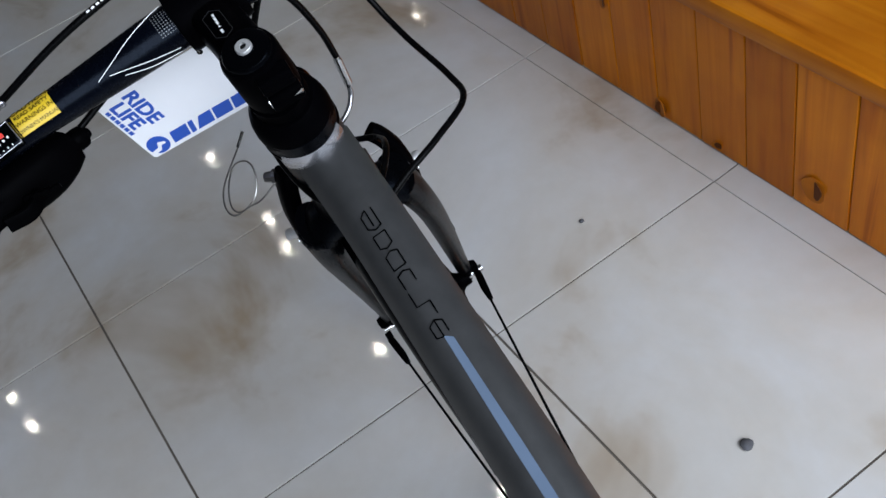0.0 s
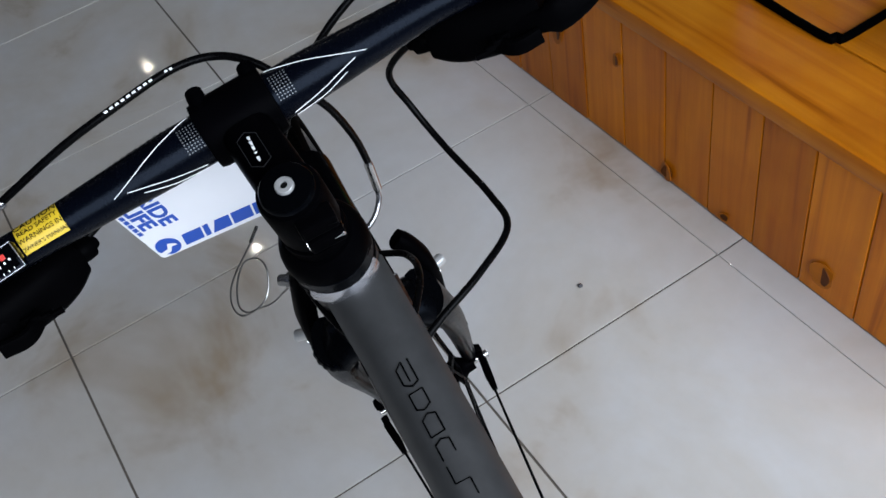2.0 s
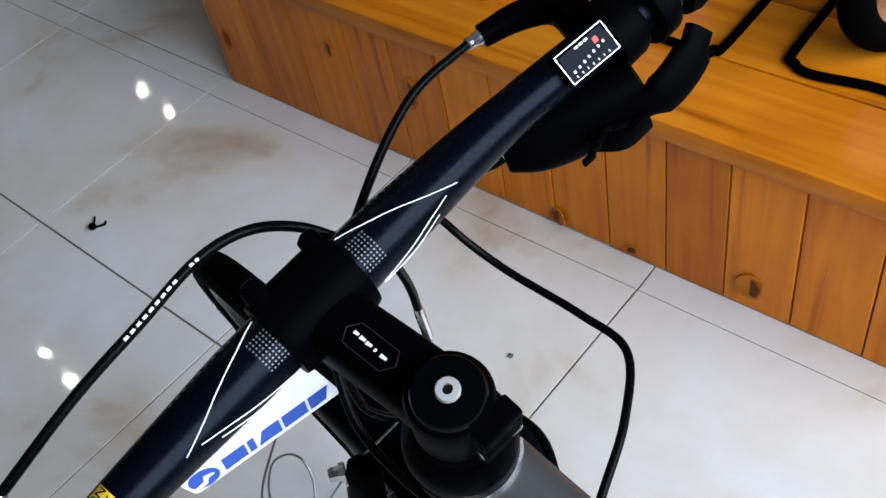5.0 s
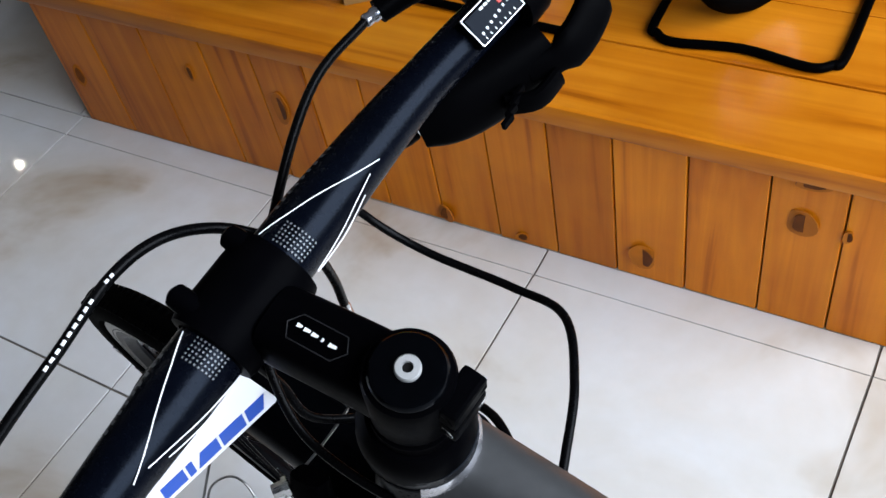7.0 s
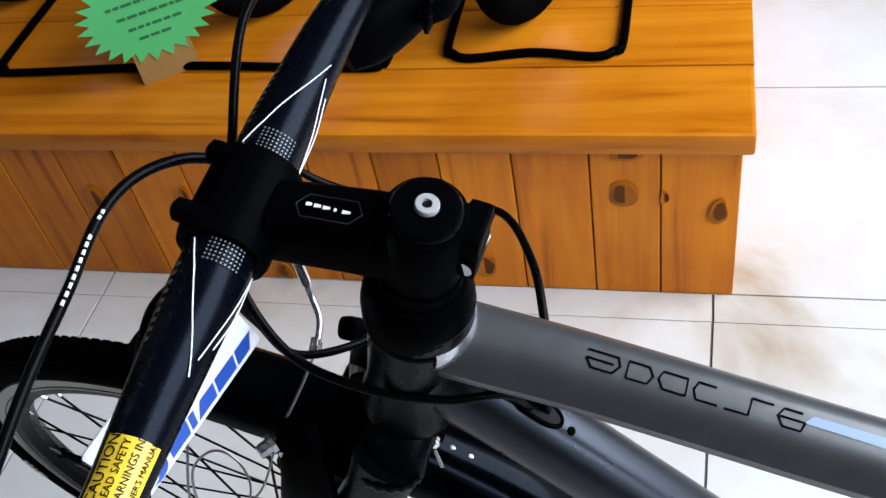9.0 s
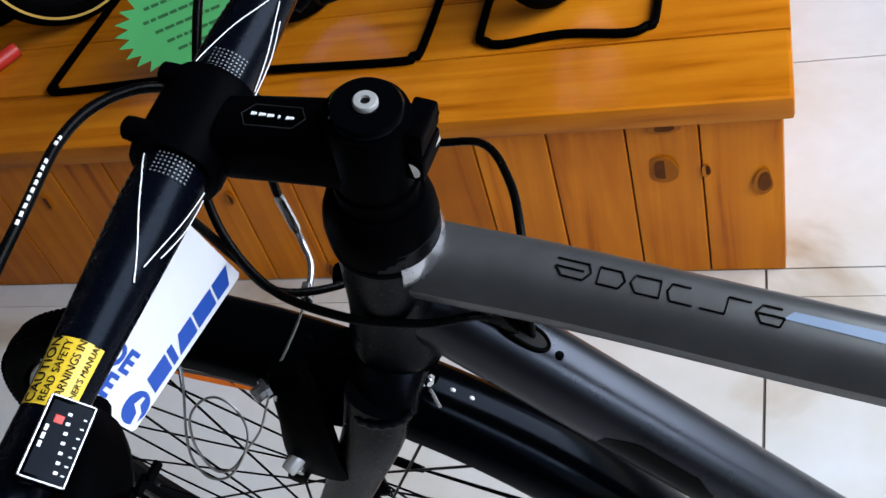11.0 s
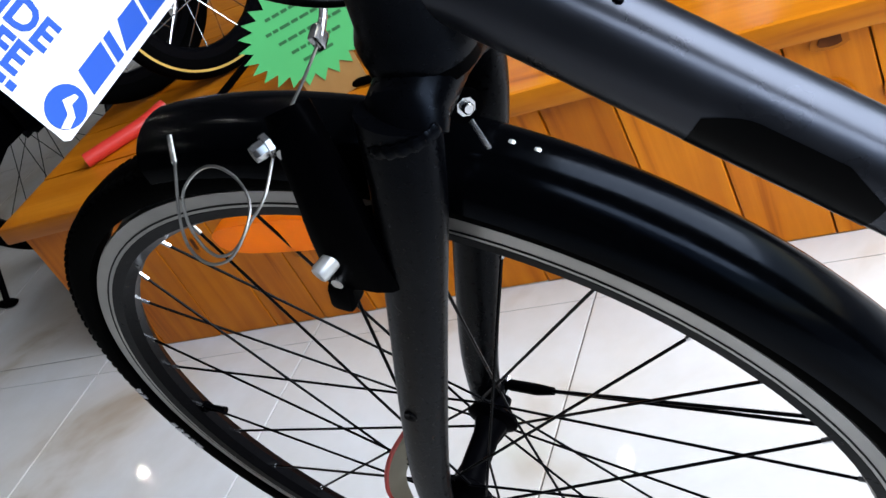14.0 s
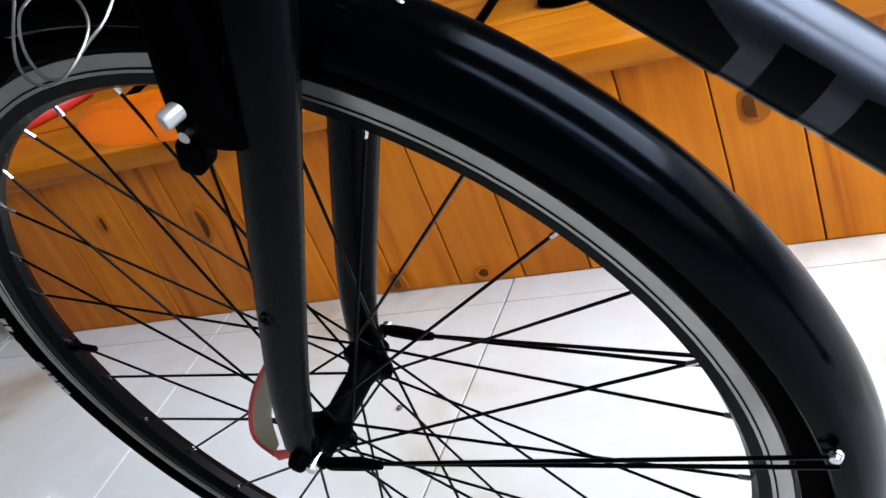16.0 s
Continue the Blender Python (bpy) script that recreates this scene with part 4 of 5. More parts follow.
        # plain grey bars in place of the maker's words
        for k in range(9):
            y = s * (0.040 + 0.0045 * k)
            bm = bmesh.new()
            vs = [bm.verts.new(on_bar(y + dy, aa)) for dy, aa in ((0, -0.62), (0.0020, -0.62), (0.0020, -0.42), (0, -0.42))]
            bm.faces.new(vs)
            part("marking_bar", bm, M_GREYP, bar)
        # checker of small grey squares beside the clamp
        bm = bmesh.new()
        for i in range(6):
            for j in range(9):
                y, aa = s * (0.026 + 0.0020 * i), 0.15 + 0.12 * j
                bm.faces.new([bm.verts.new(on_bar(y + dy, aa + da)) for dy, da in ((0, 0), (0.0009, 0), (0.0009, 0.055), (0, 0.055))])
        part("checker_pattern", bm, M_GREYP, bar)
    # yellow caution sticker, wrapped round the bar
    bm = bmesh.new()
    rows = []
    for i in range(7):
        y = -0.116 - 0.028 * i / 6
        rows.append([bm.verts.new(on_bar(y, -0.42 + 1.75 * j / 12, 0.0005)) for j in range(13)])
    for p, q in zip(rows, rows[1:]):
        for j in range(12):
            bm.faces.new((p[j], p[j + 1], q[j + 1], q[j]))
    st = part("caution_sticker", bm, M_YELLOW, bar, "yellow caution sticker with black words")
    lines = (("CAUTION", 0.0062, -0.10), ("READ SAFETY", 0.0042, 0.30), ("WARNINGS IN", 0.0042, 0.68), ("OWNER'S MANUAL", 0.0034, 1.08))
    for words, size, ang in lines:
        def warp(co, ang=ang):
            return on_bar(-0.130 + co.x, ang - co.y / 0.0125, 0.0009 + co.z)
        part("word_line", lettering(words, size, Matrix(), 0.0001, 0.0, warp), M_INK_SHADE, st, smooth=False)
    # grips, shifters, brake levers on both sides
    for s in (-1, 1):
        q0, q1 = bar_at(s * 0.235), bar_at(s * 0.325)
        n = 14
        gp = [q0.lerp(q1, i / n) for i in range(n + 1)]
        part("grip", swept(gp, [0.0165 + 0.0012 * (i % 2) for i in range(n + 1)], seg=20), M_RUBBER, bike, "black ribbed rubber grip")
        part("grip_collar", lathe([(0.012, -0.006), (0.0185, -0.006), (0.019, -0.004), (0.019, 0.004), (0.0185, 0.006), (0.012, 0.006)], bar_at(s * 0.218), (0, 1, 0.06 * s), 24), M_PLASTIC, bike)
        part("collar_marking", boxed(-0.003, 0.003, -0.003, 0.003, 0, 0.0006, Matrix.Translation(bar_at(s * 0.218) + Vector((0.004, 0, 0.0187)))), M_WHITE, bike)
        c = bar_at(s * 0.167)
        # shifter pod behind and below the bar
        line = spline([c + Vector((-0.018, -s * 0.036, -0.036)), c + Vector((-0.006, -s * 0.020, -0.034)), c + Vector((0.008, s * 0.004, -0.029)), c + Vector((0.021, s * 0.027, -0.020))], 5)
        pod = part("shifter", swept(line, [(0.0100 + 0.0050 * math.sin(math.pi * (i + 2) / (len(line) + 3)), 0.010 + 0.009 * math.sin(math.pi * (i + 2) / (len(line) + 3))) for i in range(len(line))], seg=18, square=2.8), M_PLASTIC, bike, "black plastic trigger shifter with a clear gear window")
        # ribbed adjuster with a silver ring
        ad = line[0]
        dirn = Vector((-0.016, -s * 0.024, -0.008)).normalized()
        part("barrel_adjuster", lathe([(0.0001, 0.018), (0.0035, 0.018), (0.005, 0.014), (0.0078, 0.013), (0.0082, 0.008), (0.0078, 0.003), (0.006, 0.001), (0.006, -0.006)], ad, dirn, 14), M_PLASTIC, pod)
        part("adjuster_ring", lathe([(0.0062, 0.000), (0.0068, 0.000), (0.0068, 0.0016), (0.0062, 0.0016)], ad, dirn, 14, True), M_CHROME, pod)
        # thumb paddle and release lever
        part("paddle", swept(spline([c + Vector((0.022, s * 0.008, -0.026)), c + Vector((0.034, s * 0.026, -0.022)), c + Vector((0.036, s * 0.046, -0.014)), c + Vector((0.032, s * 0.060, -0.006))], 4), [(0.004, 0.008)] * 4 + [(0.005, 0.011)] * 6 + [(0.004, 0.008)] * 3, seg=12, square=3), M_PLASTIC, pod)
        part("release_lever", swept(spline([c + Vector((0.020, -s * 0.010, -0.032)), c + Vector((0.032, 0, -0.032)), c + Vector((0.034, s * 0.016, -0.030))], 4), [(0.003, 0.006)] * 9, seg=10, square=3), M_PLASTIC, pod)
        for k in range(4):
            part("rib", boxed(-0.0012, 0.0012, -0.004, 0.004, -0.002, 0.002, Matrix.Translation(c + Vector((0.030 - 0.002 * k, s * (-0.022 + 0.006 * k), -0.027))), 0.0006), M_PLASTIC, pod)
        # gear window on top
        up = Vector((0.68, 0, 0.73)).normalized()
        wm = frame_of(c + (up * 0.0150 + Vector((0, 0.004, 0)) if s > 0 else Vector((0.020, 0.010, 0.014))), Vector((0.10 * s, 1, 0.08)), Vector((-0.73, 0, 0.68)))
        wd = part("gear_window", boxed(-0.0155, 0.0155, -0.0085, 0.0085, -0.006, 0.003, wm, 0.0022), M_GLOSS, pod, "gloss black gear window with white marks and a red dot")
        for x0, x1, y0, y1 in ((-0.0150, 0.0150, 0.0074, 0.0082), (-0.0150, 0.0150, -0.0082, -0.0074), (-0.0152, -0.0144, -0.0074, 0.0074), (0.0144, 0.0152, -0.0074, 0.0074)):
            part("window_edge", boxed(x0, x1, y0, y1, 0.0026, 0.0033, wm, 0.0003), M_SILVER, wd)
        for k in range(7):
            part("gear_mark", boxed(-0.0112 + 0.0034 * k, -0.0101 + 0.0034 * k, -0.0042 + 0.0005 * k, -0.0028 + 0.0005 * k, 0.0029, 0.0034, wm), M_WHITE, wd)
            part("gear_mark", boxed(-0.0112 + 0.0034 * k, -0.0107 + 0.0034 * k, -0.0066, -0.0054, 0.0029, 0.0034, wm), M_WHITE, wd)
        for k in range(3):
            part("word_bar", boxed(-0.004 + 0.0030 * k, -0.0018 + 0.0030 * k, 0.0046, 0.0058, 0.0029, 0.0034, wm), M_WHITE, wd)
        part("gear_pointer", boxed(0.0055, 0.0085, 0.0008, 0.0040, 0.0029, 0.0035, wm, 0.0003), M_RED, wd, "red gear pointer")
        # brake lever: clamp, body ahead of the bar, blade
        part("lever_clamp", lathe([(0.012, -0.009), (0.0175, -0.009), (0.0185, -0.006), (0.0185, 0.006), (0.0175, 0.009), (0.012, 0.009)], bar_at(s * 0.196), (0, 1, 0.06 * s), 24), M_PLASTIC, bike)
        k0 = bar_at(s * 0.192)
        line = spline([k0 + Vector((-0.012, 0, 0.0)), k0 + Vector((-0.036, s * 0.004, 0.0)), k0 + Vector((-0.052, -s * 0.010, -0.003)), k0 + Vector((-0.060, -s * 0.030, -0.005))], 4)
        body = part("brake_lever", swept(line, [(0.011 - 0.0004 * i, 0.0095 - 0.0003 * i) for i in range(len(line))], seg=14, square=2.6), M_PLASTIC, bike, "black brake lever")
        tipp = line[-1]
        dv = (tipp - line[-3]).normalized()
        part("cable_barrel", lathe([(0.0034, -0.002), (0.0038, -0.002), (0.0040, 0.003), (0.0033, 0.004), (0.0033, 0.006), (0.0036, 0.006), (0.0036, 0.008), (0.0028, 0.009)], tipp, dv, 14), M_SILVER, body, "silver cable barrel")
        blade = spline([k0 + Vector((-0.034, s * 0.004, 0.002)), k0 + Vector((-0.052, s * 0.03, 0.0)), k0 + Vector((-0.056, s * 0.09, -0.006)), k0 + Vector((-0.050, s * 0.15, -0.010))], 5)
        part("lever_blade", swept(blade, [(0.0045, 0.008)] * len(blade), seg=10, square=3), M_BLACK, body)
    return bar


def cables(bike):
    def cable(pts, r=0.0025, label=""):
        return part("cable_housing", swept(spline(pts, 10), r, seg=12), M_HOUSING, bike, label)

    # front brake: from the lever on the camera side over the stem, down to the brake pipe
    jag = [bar_at(-0.192) + Vector((-0.062, 0.036, -0.005)), (0.104, -0.124, 0.908), (0.103, -0.082, 0.916), (0.096, -0.043, 0.917), (0.099, -0.016, 0.914), (0.112, 0.004, 0.906), (0.126, 0.020, 0.886), (0.124, 0.034, 0.856), (0.114, 0.042, 0.815), (0.107, 0.044, 0.783)]
    jag = spline(jag, 10)
    part("cable_housing", swept(jag, 0.0027, seg=12), M_HOUSING, bike, "black cable housing with white marking bars")
    for i in range(13):
        j = 18 + i
        if j in (27, 28):
            continue
        p, q = jag[j], jag[j + 1]
        o = Vector((0.0019, -0.001, 0.0021))
        part("marking_bar", swept([p.lerp(q, 0.15) + o, p.lerp(q, 0.75) + o], (0.0008, 0.0008), seg=6), M_WHITE, bike)
    # rear brake: from the far lever down behind the bar, towards the frame
    cable([bar_at(0.192) + Vector((-0.062, -0.036, -0.005)), (0.100, 0.090, 0.912), (0.112, 0.038, 0.890), (0.112, -0.004, 0.838), (0.142, -0.030, 0.804), (0.182, -0.034, 0.786), (0.225, -0.027, 0.777), (0.252, -0.012, 0.768), (0.262, -0.004, 0.742)])
    # gear cable on the far side, a wide bow into the frame
    cable([(0.1347, 0.1105, 0.8760), (0.112, 0.099, 0.862), (0.092, 0.084, 0.832), (0.096, 0.090, 0.800), (0.125, 0.098, 0.776), (0.177, 0.106, 0.766), (0.216, 0.101, 0.773), (0.245, 0.067, 0.780), (0.262, 0.032, 0.780), (0.269, 0.010, 0.770), (0.268, -0.002, 0.738)])
    # gear cable on the camera side
    cable([bar_at(-0.121) + Vector((-0.022, 0, -0.036)), (0.124, -0.098, 0.872), (0.114, -0.060, 0.876), (0.116, -0.030, 0.858), (0.120, -0.018, 0.805), (0.134, -0.018, 0.776), (0.150, 0.012, 0.745), (0.170, 0.036, 0.745), (0.215, 0.034, 0.768), (0.255, 0.008, 0.764), (0.266, 0.000, 0.738)])
    # a curled cream paper strip with a red edge, caught between blade and spokes
    left = spline([(-0.006, -0.012, 0.4235), (-0.037, -0.016, 0.3937), (-0.0573, -0.020, 0.3667), (-0.0665, -0.024, 0.3420), (-0.052, -0.028, 0.3285)], 5)
    right = spline([(-0.003, -0.014, 0.4225), (-0.0075, -0.012, 0.4079), (-0.0220, -0.010, 0.3880), (-0.0450, -0.014, 0.3600), (-0.0449, -0.024, 0.3380)], 5)
    bm = bmesh.new()
    prev = None
    for p, q in zip(left, right):
        cur = (bm.verts.new(p), bm.verts.new(p.lerp(q, 0.5) + Vector((0, -0.002, 0))), bm.verts.new(q))
        if prev:
            bm.faces.new((prev[0], cur[0], cur[1], prev[1]))
            bm.faces.new((prev[1], cur[1], cur[2], prev[2]))
        prev = cur
    bmesh.ops.solidify(bm, geom=bm.faces[:], thickness=0.0010)
    part("paper_strip", bm, M_STRIP, bike, "curled cream paper strip with a red edge")
    part("strip_edge", swept(left, (0.0011, 0.0020), seg=8), M_RED, bike, "red edge of the strip")
    part("strip_end", swept([left[-1], left[-1].lerp(right[-1], 0.5) + Vector((0.006, 0, -0.004)), right[-1] + Vector((0.008, 0, -0.008))], [(0.001, 0.006), (0.001, 0.005), (0.001, 0.003)], seg=8), M_RED, bike, "red end of the strip")


def bicycle():
    bike = thing("bicycle", "gunmetal grey and black city bicycle with a full front mudguard", "bicycle", BIKE)
    front_wheel(bike)
    mudguard(bike)
    fork(bike)
    brake(bike)
    frame_tubes(bike)
    cockpit(bike)
    cables(bike)
    return bike


# ---------------------------------------------------------------- loose things
def hang_tag():
    """The white card that hangs from the handlebar."""
    top, right, low = Vector((0.103, -0.147, 0.856)), Vector((0.104, -0.1265, 0.791)), Vector((0.064, -0.211, 0.766))
    up = (top - right)
    across = (right - low)
    n = across.cross(up).normalized()
    u = (right - low).normalized()
    v = n.cross(u)
    w = (right - low).length
    h = 0.069
    m = frame_of(low, u, v)
    e = thing("hang_tag", "white card hang tag printed in blue, hanging from the handlebar", "tag", m)
    pts = [(0.002, 0), (w - 0.002, 0), (w, 0.002), (w, h - 0.002), (w - 0.002, h), (0.002, h), (0, h - 0.002), (0, 0.002)]
    part("card", plate(pts, 0.0006, Matrix()), M_CARD, e)

    def flat(name, shape, mat=M_BLUE):
        part(name, plate(shape, 0.0003, Matrix.Translation((0, 0, 0.0007))), mat, e)

    # maker's mark and name as plain blue shapes
    ring = [(0.011 + 0.0090 * math.cos(a), 0.0100 + 0.0090 * math.sin(a)) for a in [2 * math.pi * k / 24 for k in range(24)]]
    flat("logo_shape", ring)
    part("logo_sweep", plate([(0.003, 0.0065), (0.009, 0.0078), (0.012, 0.013), (0.017, 0.0105), (0.0172, 0.0085), (0.013, 0.0088), (0.010, 0.0045), (0.005, 0.0035)], 0.0002, Matrix.Translation((0, 0, 0.0011))), M_CARD, e)
    x = 0.0220
    for k, wd in enumerate((0.0150, 0.0042, 0.0150, 0.0155, 0.0130)):
        y0, y1, sl = 0.0038, 0.0150, 0.0032
        flat("logo_shape", [(x, y0), (x + wd - (0.003 if k == 4 else 0), y0), (x + wd + sl, y1), (x + sl + (0.004 if k == 2 else 0), y1)])
        x += wd + 0.0017
    for words, x in (("RIDE", 0.0265), ("LIFE", 0.0125)):
        part("word_line", lettering(words, 0.0165, frame_of((x, 0.047, 0.0008), (0, -1, 0), (1, 0, 0)), 0.0002, 0.0, None, 0.0005), M_BLUE, e, "bold blue words", smooth=False)
    for k in range(6):
        y = 0.030 + 0.005 * k
        flat("small_word_bar", [(0.0020, y), (0.0052, y), (0.0052, y + 0.0038), (0.0020, y + 0.0038)])
    # black disc on the card paints the dark of the punched hole
    part("eyelet_hole", lathe([(0.0001, 0.0009), (0.0022, 0.0009), (0.0022, 0.0006)], (w - 0.006, h - 0.006, 0), (0, 0, 1), 14), M_INK_SHADE, e)
    mi = m.inverted()
    bar = BIKE @ bar_at(-0.030)
    a = mi @ bar
    part("string", swept(spline([Vector((w - 0.006, h - 0.006, 0.001)), Vector((w - 0.008, h + 0.010, 0.002)), a.lerp(Vector((w - 0.006, h, 0)), 0.4), a], 6), 0.0004, seg=6), M_WIRE, e)


def floor_stand(x0, x1, y0, y1):
    """A bent black tube loop that lies on the platform, with an upright rear loop."""
    e = thing("bike_stand", "black bent-tube bicycle floor stand lying on the platform", "bike stand", pose((x0 + x1) / 2, y0, TOP_Z), "floor stands on the platform")
    hw, d, r = (x1 - x0) / 2, y1 - y0, 0.0065
    c = 0.04
    low = [(-hw, d, r), (-hw, c, r), (-hw + c * 0.3, c * 0.3, r), (-hw + c, 0, r), (0, 0.012, r), (hw - c, 0, r), (hw - c * 0.3, c * 0.3, r), (hw, c, r), (hw, d, r)]
    part("base_loop", swept(spline(low, 5), r, seg=12, side=(0, 0, 1)), M_PLASTIC, e)
    g = 0.036
    for s in (-1, 1):
        arch = [(s * g, d, r), (s * g, d - 0.03, 0.06), (s * g, d - 0.05, 0.16), (s * g, d - 0.03, 0.20), (s * g, d, 0.18), (s * g, d + 0.01, r)]
        part("wheel_arm", swept(spline(arch, 5), 0.005, seg=10, side=(1, 0, 0)), M_PLASTIC, e)
    part("rear_bar", rods((-hw, d, r), (hw, d, r), r, 12), M_PLASTIC, e)


def child_wheel(name, x, y, radius, tyre_mat, rim_mat, label, turn=0.0, band=None, lean=0.0, w=0.022):
    e = thing(name, label, "bicycle wheel", pose(x, y, TOP_Z + radius, 0, lean, turn))
    c = Vector((0, 0, 0))
    sec = [(radius - w + w * math.cos(a), w * math.sin(a)) for a in [2 * math.pi * k / 16 for k in range(16)]]

    def turned(sec, n=72):
        bm = arc_skin(sec, c, 0, 360, n)
        bmesh.ops.transform(bm, matrix=Matrix.Rotation(radians(90), 4, "Z"), verts=bm.verts[:])
        return bm

    part("tyre", turned(sec), tyre_mat, e)
    if band:
        for s in (-1, 1):
            part("sidewall_band", turned([(radius - w * 1.35, s * w * 0.93), (radius - w * 0.75, s * w * 1.02), (radius - w * 0.75, s * w * 0.96), (radius - w * 1.35, s * w * 0.87)]), band, e)
    ri = radius - 2 * w
    part("rim", turned([(ri + 0.006, -0.014), (ri + 0.006, 0.014), (ri - 0.008, 0.013), (ri - 0.014, 0.006), (ri - 0.014, -0.006), (ri - 0.008, -0.013)]), rim_mat, e)
    part("hub", lathe([(0.004, -0.04), (0.012, -0.04), (0.02, -0.03), (0.012, -0.02), (0.012, 0.02), (0.02, 0.03), (0.012, 0.04), (0.004, 0.04)], c, (1, 0, 0), 20), M_CHROME, e)
    for i in range(20):
        a = 2 * math.pi * i / 20
        s = 1 if i % 2 else -1
        part("spoke", rods((s * 0.026, 0.015 * math.cos(a + 0.9 * s), 0.015 * math.sin(a + 0.9 * s)), (0, (ri - 0.012) * math.cos(a), (ri - 0.012) * math.sin(a)), 0.0012, 6), M_CHROME, e)
    return e


def star_sign():
    """Green card cut as a burst, with unreadable lines as bars."""
    eye = Vector((0.37, -0.5, 1.1))
    c = Vector((-0.455, 0.73, 0.44))
    n = (eye - c).normalized()
    n.z *= 0.6
    m = frame_of(c, n.cross(Vector((0, 0, 1))) * -1, (0, 0, 1))
    e = thing("price_sign", "green burst-shaped paper sign with dark lines of print", "sign", m)
    pts = []
    N = 26
    for k in range(N * 2):
        a = math.pi * k / N
        r = 1.0 if k % 2 == 0 else 0.80
        pts.append((0.105 * r * math.cos(a), 0.080 * r * math.sin(a)))
    part("card", plate(pts, 0.0015, Matrix()), M_GREEN, e)
    rnd = random.Random(3)
    for i, y in enumerate((0.042, 0.022, 0.002, -0.018, -0.036)):
        x = -0.055 + 0.01 * abs(i - 1)
        while x < 0.055 - 0.01 * abs(i - 1):
            wd = rnd.uniform(0.006, 0.016)
            part("word_bar", boxed(x, x + wd, y - 0.0024, y + 0.0024, 0.0016, 0.0021), M_GREEND, e)
            x += wd + 0.003
    part("clip_stand", boxed(-0.045, 0.045, -0.115, -0.03, -0.003, -0.0005, None, 0.0008), surface("frosted_plastic", (0.24, 0.13, 0.04), 0.4), e, "frosted plastic sign foot")


def pebble(x, y, r, label="small grey crumb of dirt on the tiles", mat=None):
    bm = bmesh.new()
    bmesh.ops.create_icosphere(bm, subdivisions=2, radius=r)
    for v in bm.verts:
        v.co *= 1 + 0.25 * noise.noise(v.co * 130 + Vector((x * 7, 0, 0)))
        v.co.z *= 0.6
    lo = min(v.co.z for v in bm.verts)
    ob = part("dirt_crumb", bm, mat or surface("grey_grit", (0.10, 0.10, 0.11), 0.8, vary=0.4, scale=200), None)
    ob.location = (x, y, -lo)
    tagged(ob, label, "debris")


def wire_scrap(x, y):
    e = thing("cable_scrap", "short curled scrap of black cable on the tiles", "debris", pose(x, y, 0))
    part("scrap", swept(spline([(-0.022, 0.010, 0.0022), (-0.012, 0.002, 0.003), (0.0, -0.010, 0.004), (0.008, -0.004, 0.006), (0.012, 0.008, 0.003), (0.006, 0.014, 0.0022)], 6), 0.0021, seg=8), M_HOUSING, e)
    bm = bmesh.new()
    bmesh.ops.create_icosphere(bm, subdivisions=2, radius=0.0075, matrix=Matrix.Translation((0.0, -0.010, 0.007)))
    part("end_piece", bm, M_PLASTIC, e)


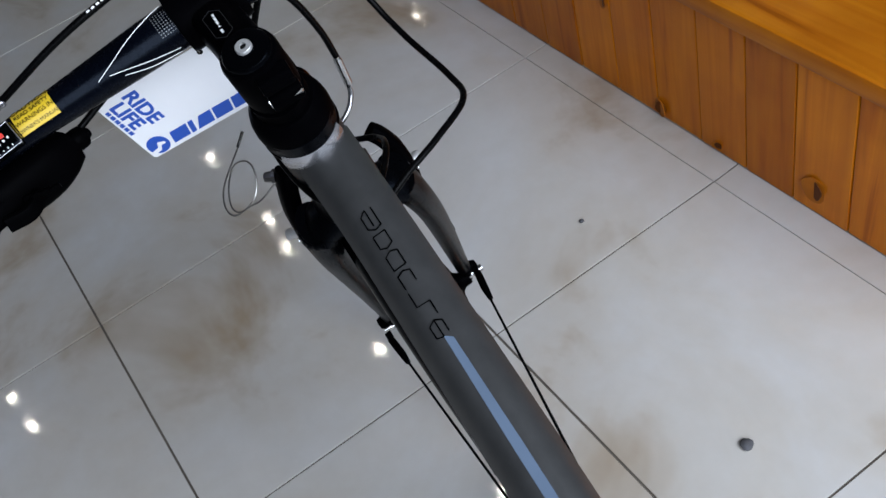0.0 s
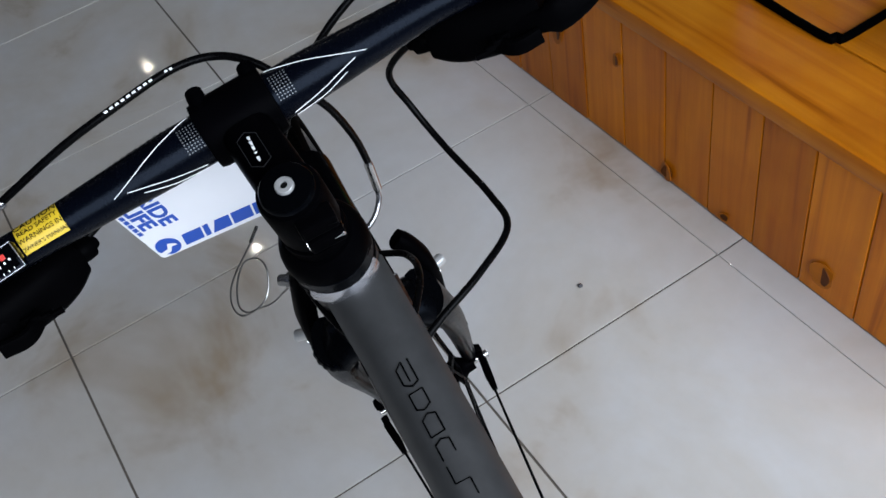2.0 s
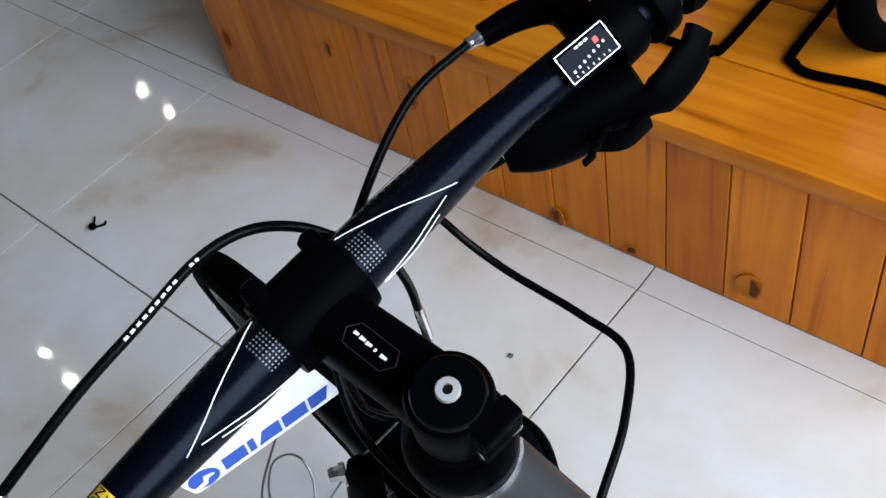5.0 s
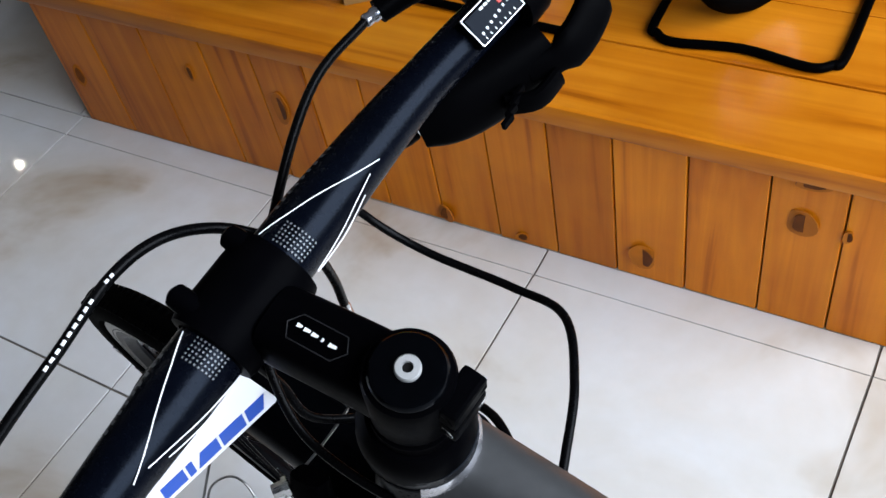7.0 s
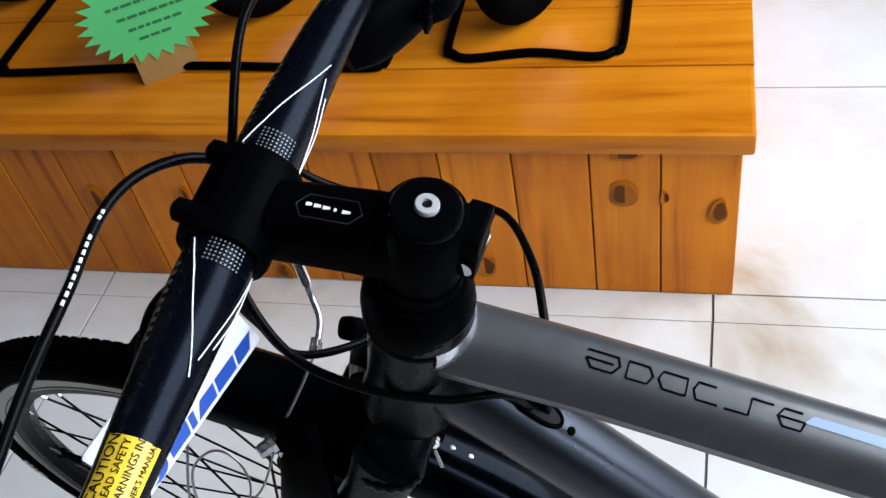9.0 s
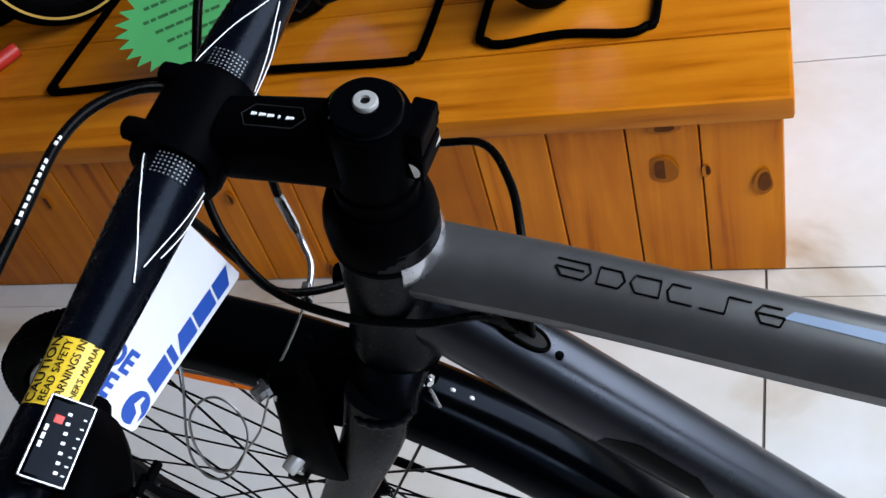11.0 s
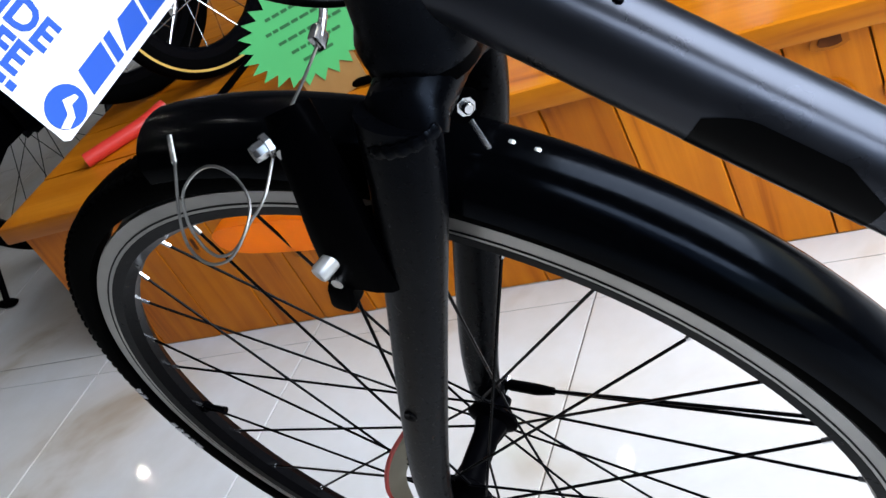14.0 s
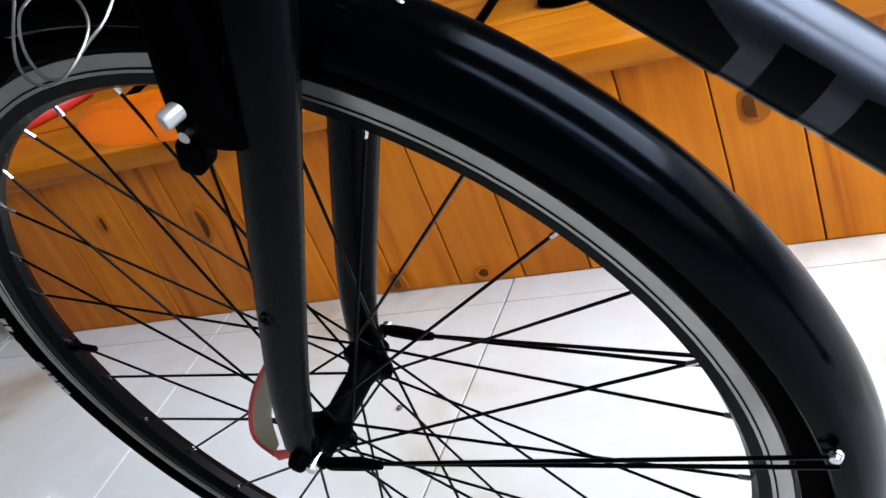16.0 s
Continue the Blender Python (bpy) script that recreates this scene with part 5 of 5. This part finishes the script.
def neighbour_bicycle():
    """A black bicycle parked across the end of the platform: rear wheel, chain case, kickstand, and panels added as a
    dark backdrop.
    """
    e = thing("parked_bicycle", "black bicycle with added dark backdrop panels, parked on its kickstand", "bicycle", pose(-1.56, 1.15, 0))
    c = Vector((0, 0, 0.335))

    def ring(sec, a0=0, a1=360, n=72):
        bm = arc_skin(sec, c, a0, a1, n)
        bmesh.ops.transform(bm, matrix=Matrix.Rotation(radians(90), 4, "Z"), verts=bm.verts[:])
        return bm

    part("tyre", ring([(0.314 + 0.021 * math.cos(a), 0.021 * math.sin(a)) for a in [2 * math.pi * k / 14 for k in range(14)]]), M_RUBBER, e)
    part("rim", ring([(0.298, -0.013), (0.298, 0.013), (0.284, 0.012), (0.276, 0.004), (0.276, -0.004), (0.284, -0.012)]), M_RIMDARK, e)
    part("hub", lathe([(0.004, -0.05), (0.014, -0.05), (0.026, -0.035), (0.016, -0.028), (0.016, 0.028), (0.026, 0.035), (0.014, 0.05), (0.004, 0.05)], c, (1, 0, 0), 20), M_RIMDARK, e)
    for k in range(28):
        a = 2 * math.pi * k / 28
        sd = 1 if k % 2 else -1
        part("spoke", rods(c + Vector((sd * 0.03, 0.02 * math.cos(a + sd), 0.02 * math.sin(a + sd))), c + Vector((0, 0.28 * math.cos(a), 0.28 * math.sin(a))), 0.001, 6), M_RIMDARK, e)
    guard = [(0.352, 0.028), (0.365, 0.020), (0.370, 0.0), (0.365, -0.020), (0.352, -0.028), (0.362, -0.019), (0.366, 0.0), (0.362, 0.019)]
    part("mudguard", ring(guard, 0, 180, 48), M_GLOSS, e, "gloss black mudguard")
    # solid black panels added in place of the shade seen through the wheel
    for sd in (-1, 1):
        pts = [(0.345 * math.cos(a), 0.345 * math.sin(a)) for a in [math.pi * k / 20 for k in range(21)]] + [(-0.30, -0.10), (-0.12, -0.04), (0.12, -0.04), (0.30, -0.10)]
        part("coat_guard", plate(pts, 0.0015, Matrix.Translation(c + Vector((sd * 0.036, 0, 0))) @ frame_of((0, 0, 0), (0, 1, 0), (0, 0, 1))), M_PLASTIC, e, "black panel added as a dark backdrop")
    part("chain_case", swept(spline([(0.055, -0.075, 0.335), (0.055, 0.0, 0.337), (0.056, 0.24, 0.325), (0.056, 0.44, 0.300), (0.056, 0.56, 0.300)], 5), [(0.012, 0.052)] * 3 + [(0.014, 0.062)] * 12 + [(0.015, 0.095)] * 6, seg=20, side=(1, 0, 0)), M_GLOSS, e, "gloss black chain case")
    part("chain_stay", swept([(-0.055, 0.0, 0.335), (-0.045, 0.24, 0.305), (-0.03, 0.46, 0.30)], [0.010, 0.011, 0.012], seg=12), M_GLOSS, e)
    for sd in (-1, 1):
        part("seat_stay", swept([(sd * 0.055, 0.0, 0.335), (sd * 0.045, 0.18, 0.56), (sd * 0.022, 0.33, 0.74)], [0.0085, 0.0085, 0.009], seg=12), M_GLOSS, e)
    part("seat_tube", swept([(0, 0.46, 0.29), (0, 0.40, 0.52), (0, 0.33, 0.80)], [0.0165, 0.0165, 0.015], seg=16), M_GLOSS, e)
    part("leg", swept([(-0.085, -0.30, 0.012), (-0.115, -0.22, 0.12), (-0.09, -0.03, 0.32)], [0.008, 0.0085, 0.010], seg=12), M_PLASTIC, e, "black kickstand leg")
    part("foot", swept([(-0.115, -0.30, 0.008), (-0.085, -0.302, 0.008), (-0.055, -0.307, 0.008)], [(0.010, 0.006), (0.016, 0.008), (0.012, 0.006)], seg=12, side=(0, 1, 0)), M_RUBBER, e, "splayed rubber kickstand foot")


def red_bar():
    e = thing("red_frame_tube", "bright red tube of a child's bicycle lying on the platform", "tube", pose(-0.97, 0.78, TOP_Z, 0, 0, 45))
    part("tube", swept(spline([(-0.06, 0, 0.014), (0, 0, 0.014), (0.06, 0, 0.014), (0.11, 0.01, 0.018)], 4), 0.0135, seg=16), M_RED, e)

bicycle()
hang_tag()
platform()
floor_stand(-0.030, 0.225, 0.755, 1.02)
floor_stand(-0.77, -0.115, 0.735, 1.08)
child_wheel("child_bike_wheel", 0.085, 0.875, 0.12, M_RUBBER, M_CHROME, "small black tyre with a bright rim of a child's bicycle", -28, None, 0, 0.024)
child_wheel("child_bike_wheel", -0.335, 0.915, 0.14, M_RUBBER, M_BLUERIM, "small black tyre with a blue rim of a child's bicycle", -30, None, 0, 0.024)
child_wheel("child_bike_wheel", -0.80, 0.99, 0.17, M_RUBBER, M_RIMDARK, "black tyre with a yellow sidewall of a child's bicycle", -35, M_TYREYEL, 0, 0.022)
child_wheel("child_bike_wheel", -1.00, 1.00, 0.19, M_RUBBER, M_RIMDARK, "black tyre with a grey rim of a child's bicycle", -40, None, 0, 0.022)
red_bar()
star_sign()
pebble(0.234, 0.239, 0.009)
pebble(-0.231, 0.351, 0.004)
wire_scrap(-1.045, 0.19)
neighbour_bicycle()
ceiling_lamps()
room()
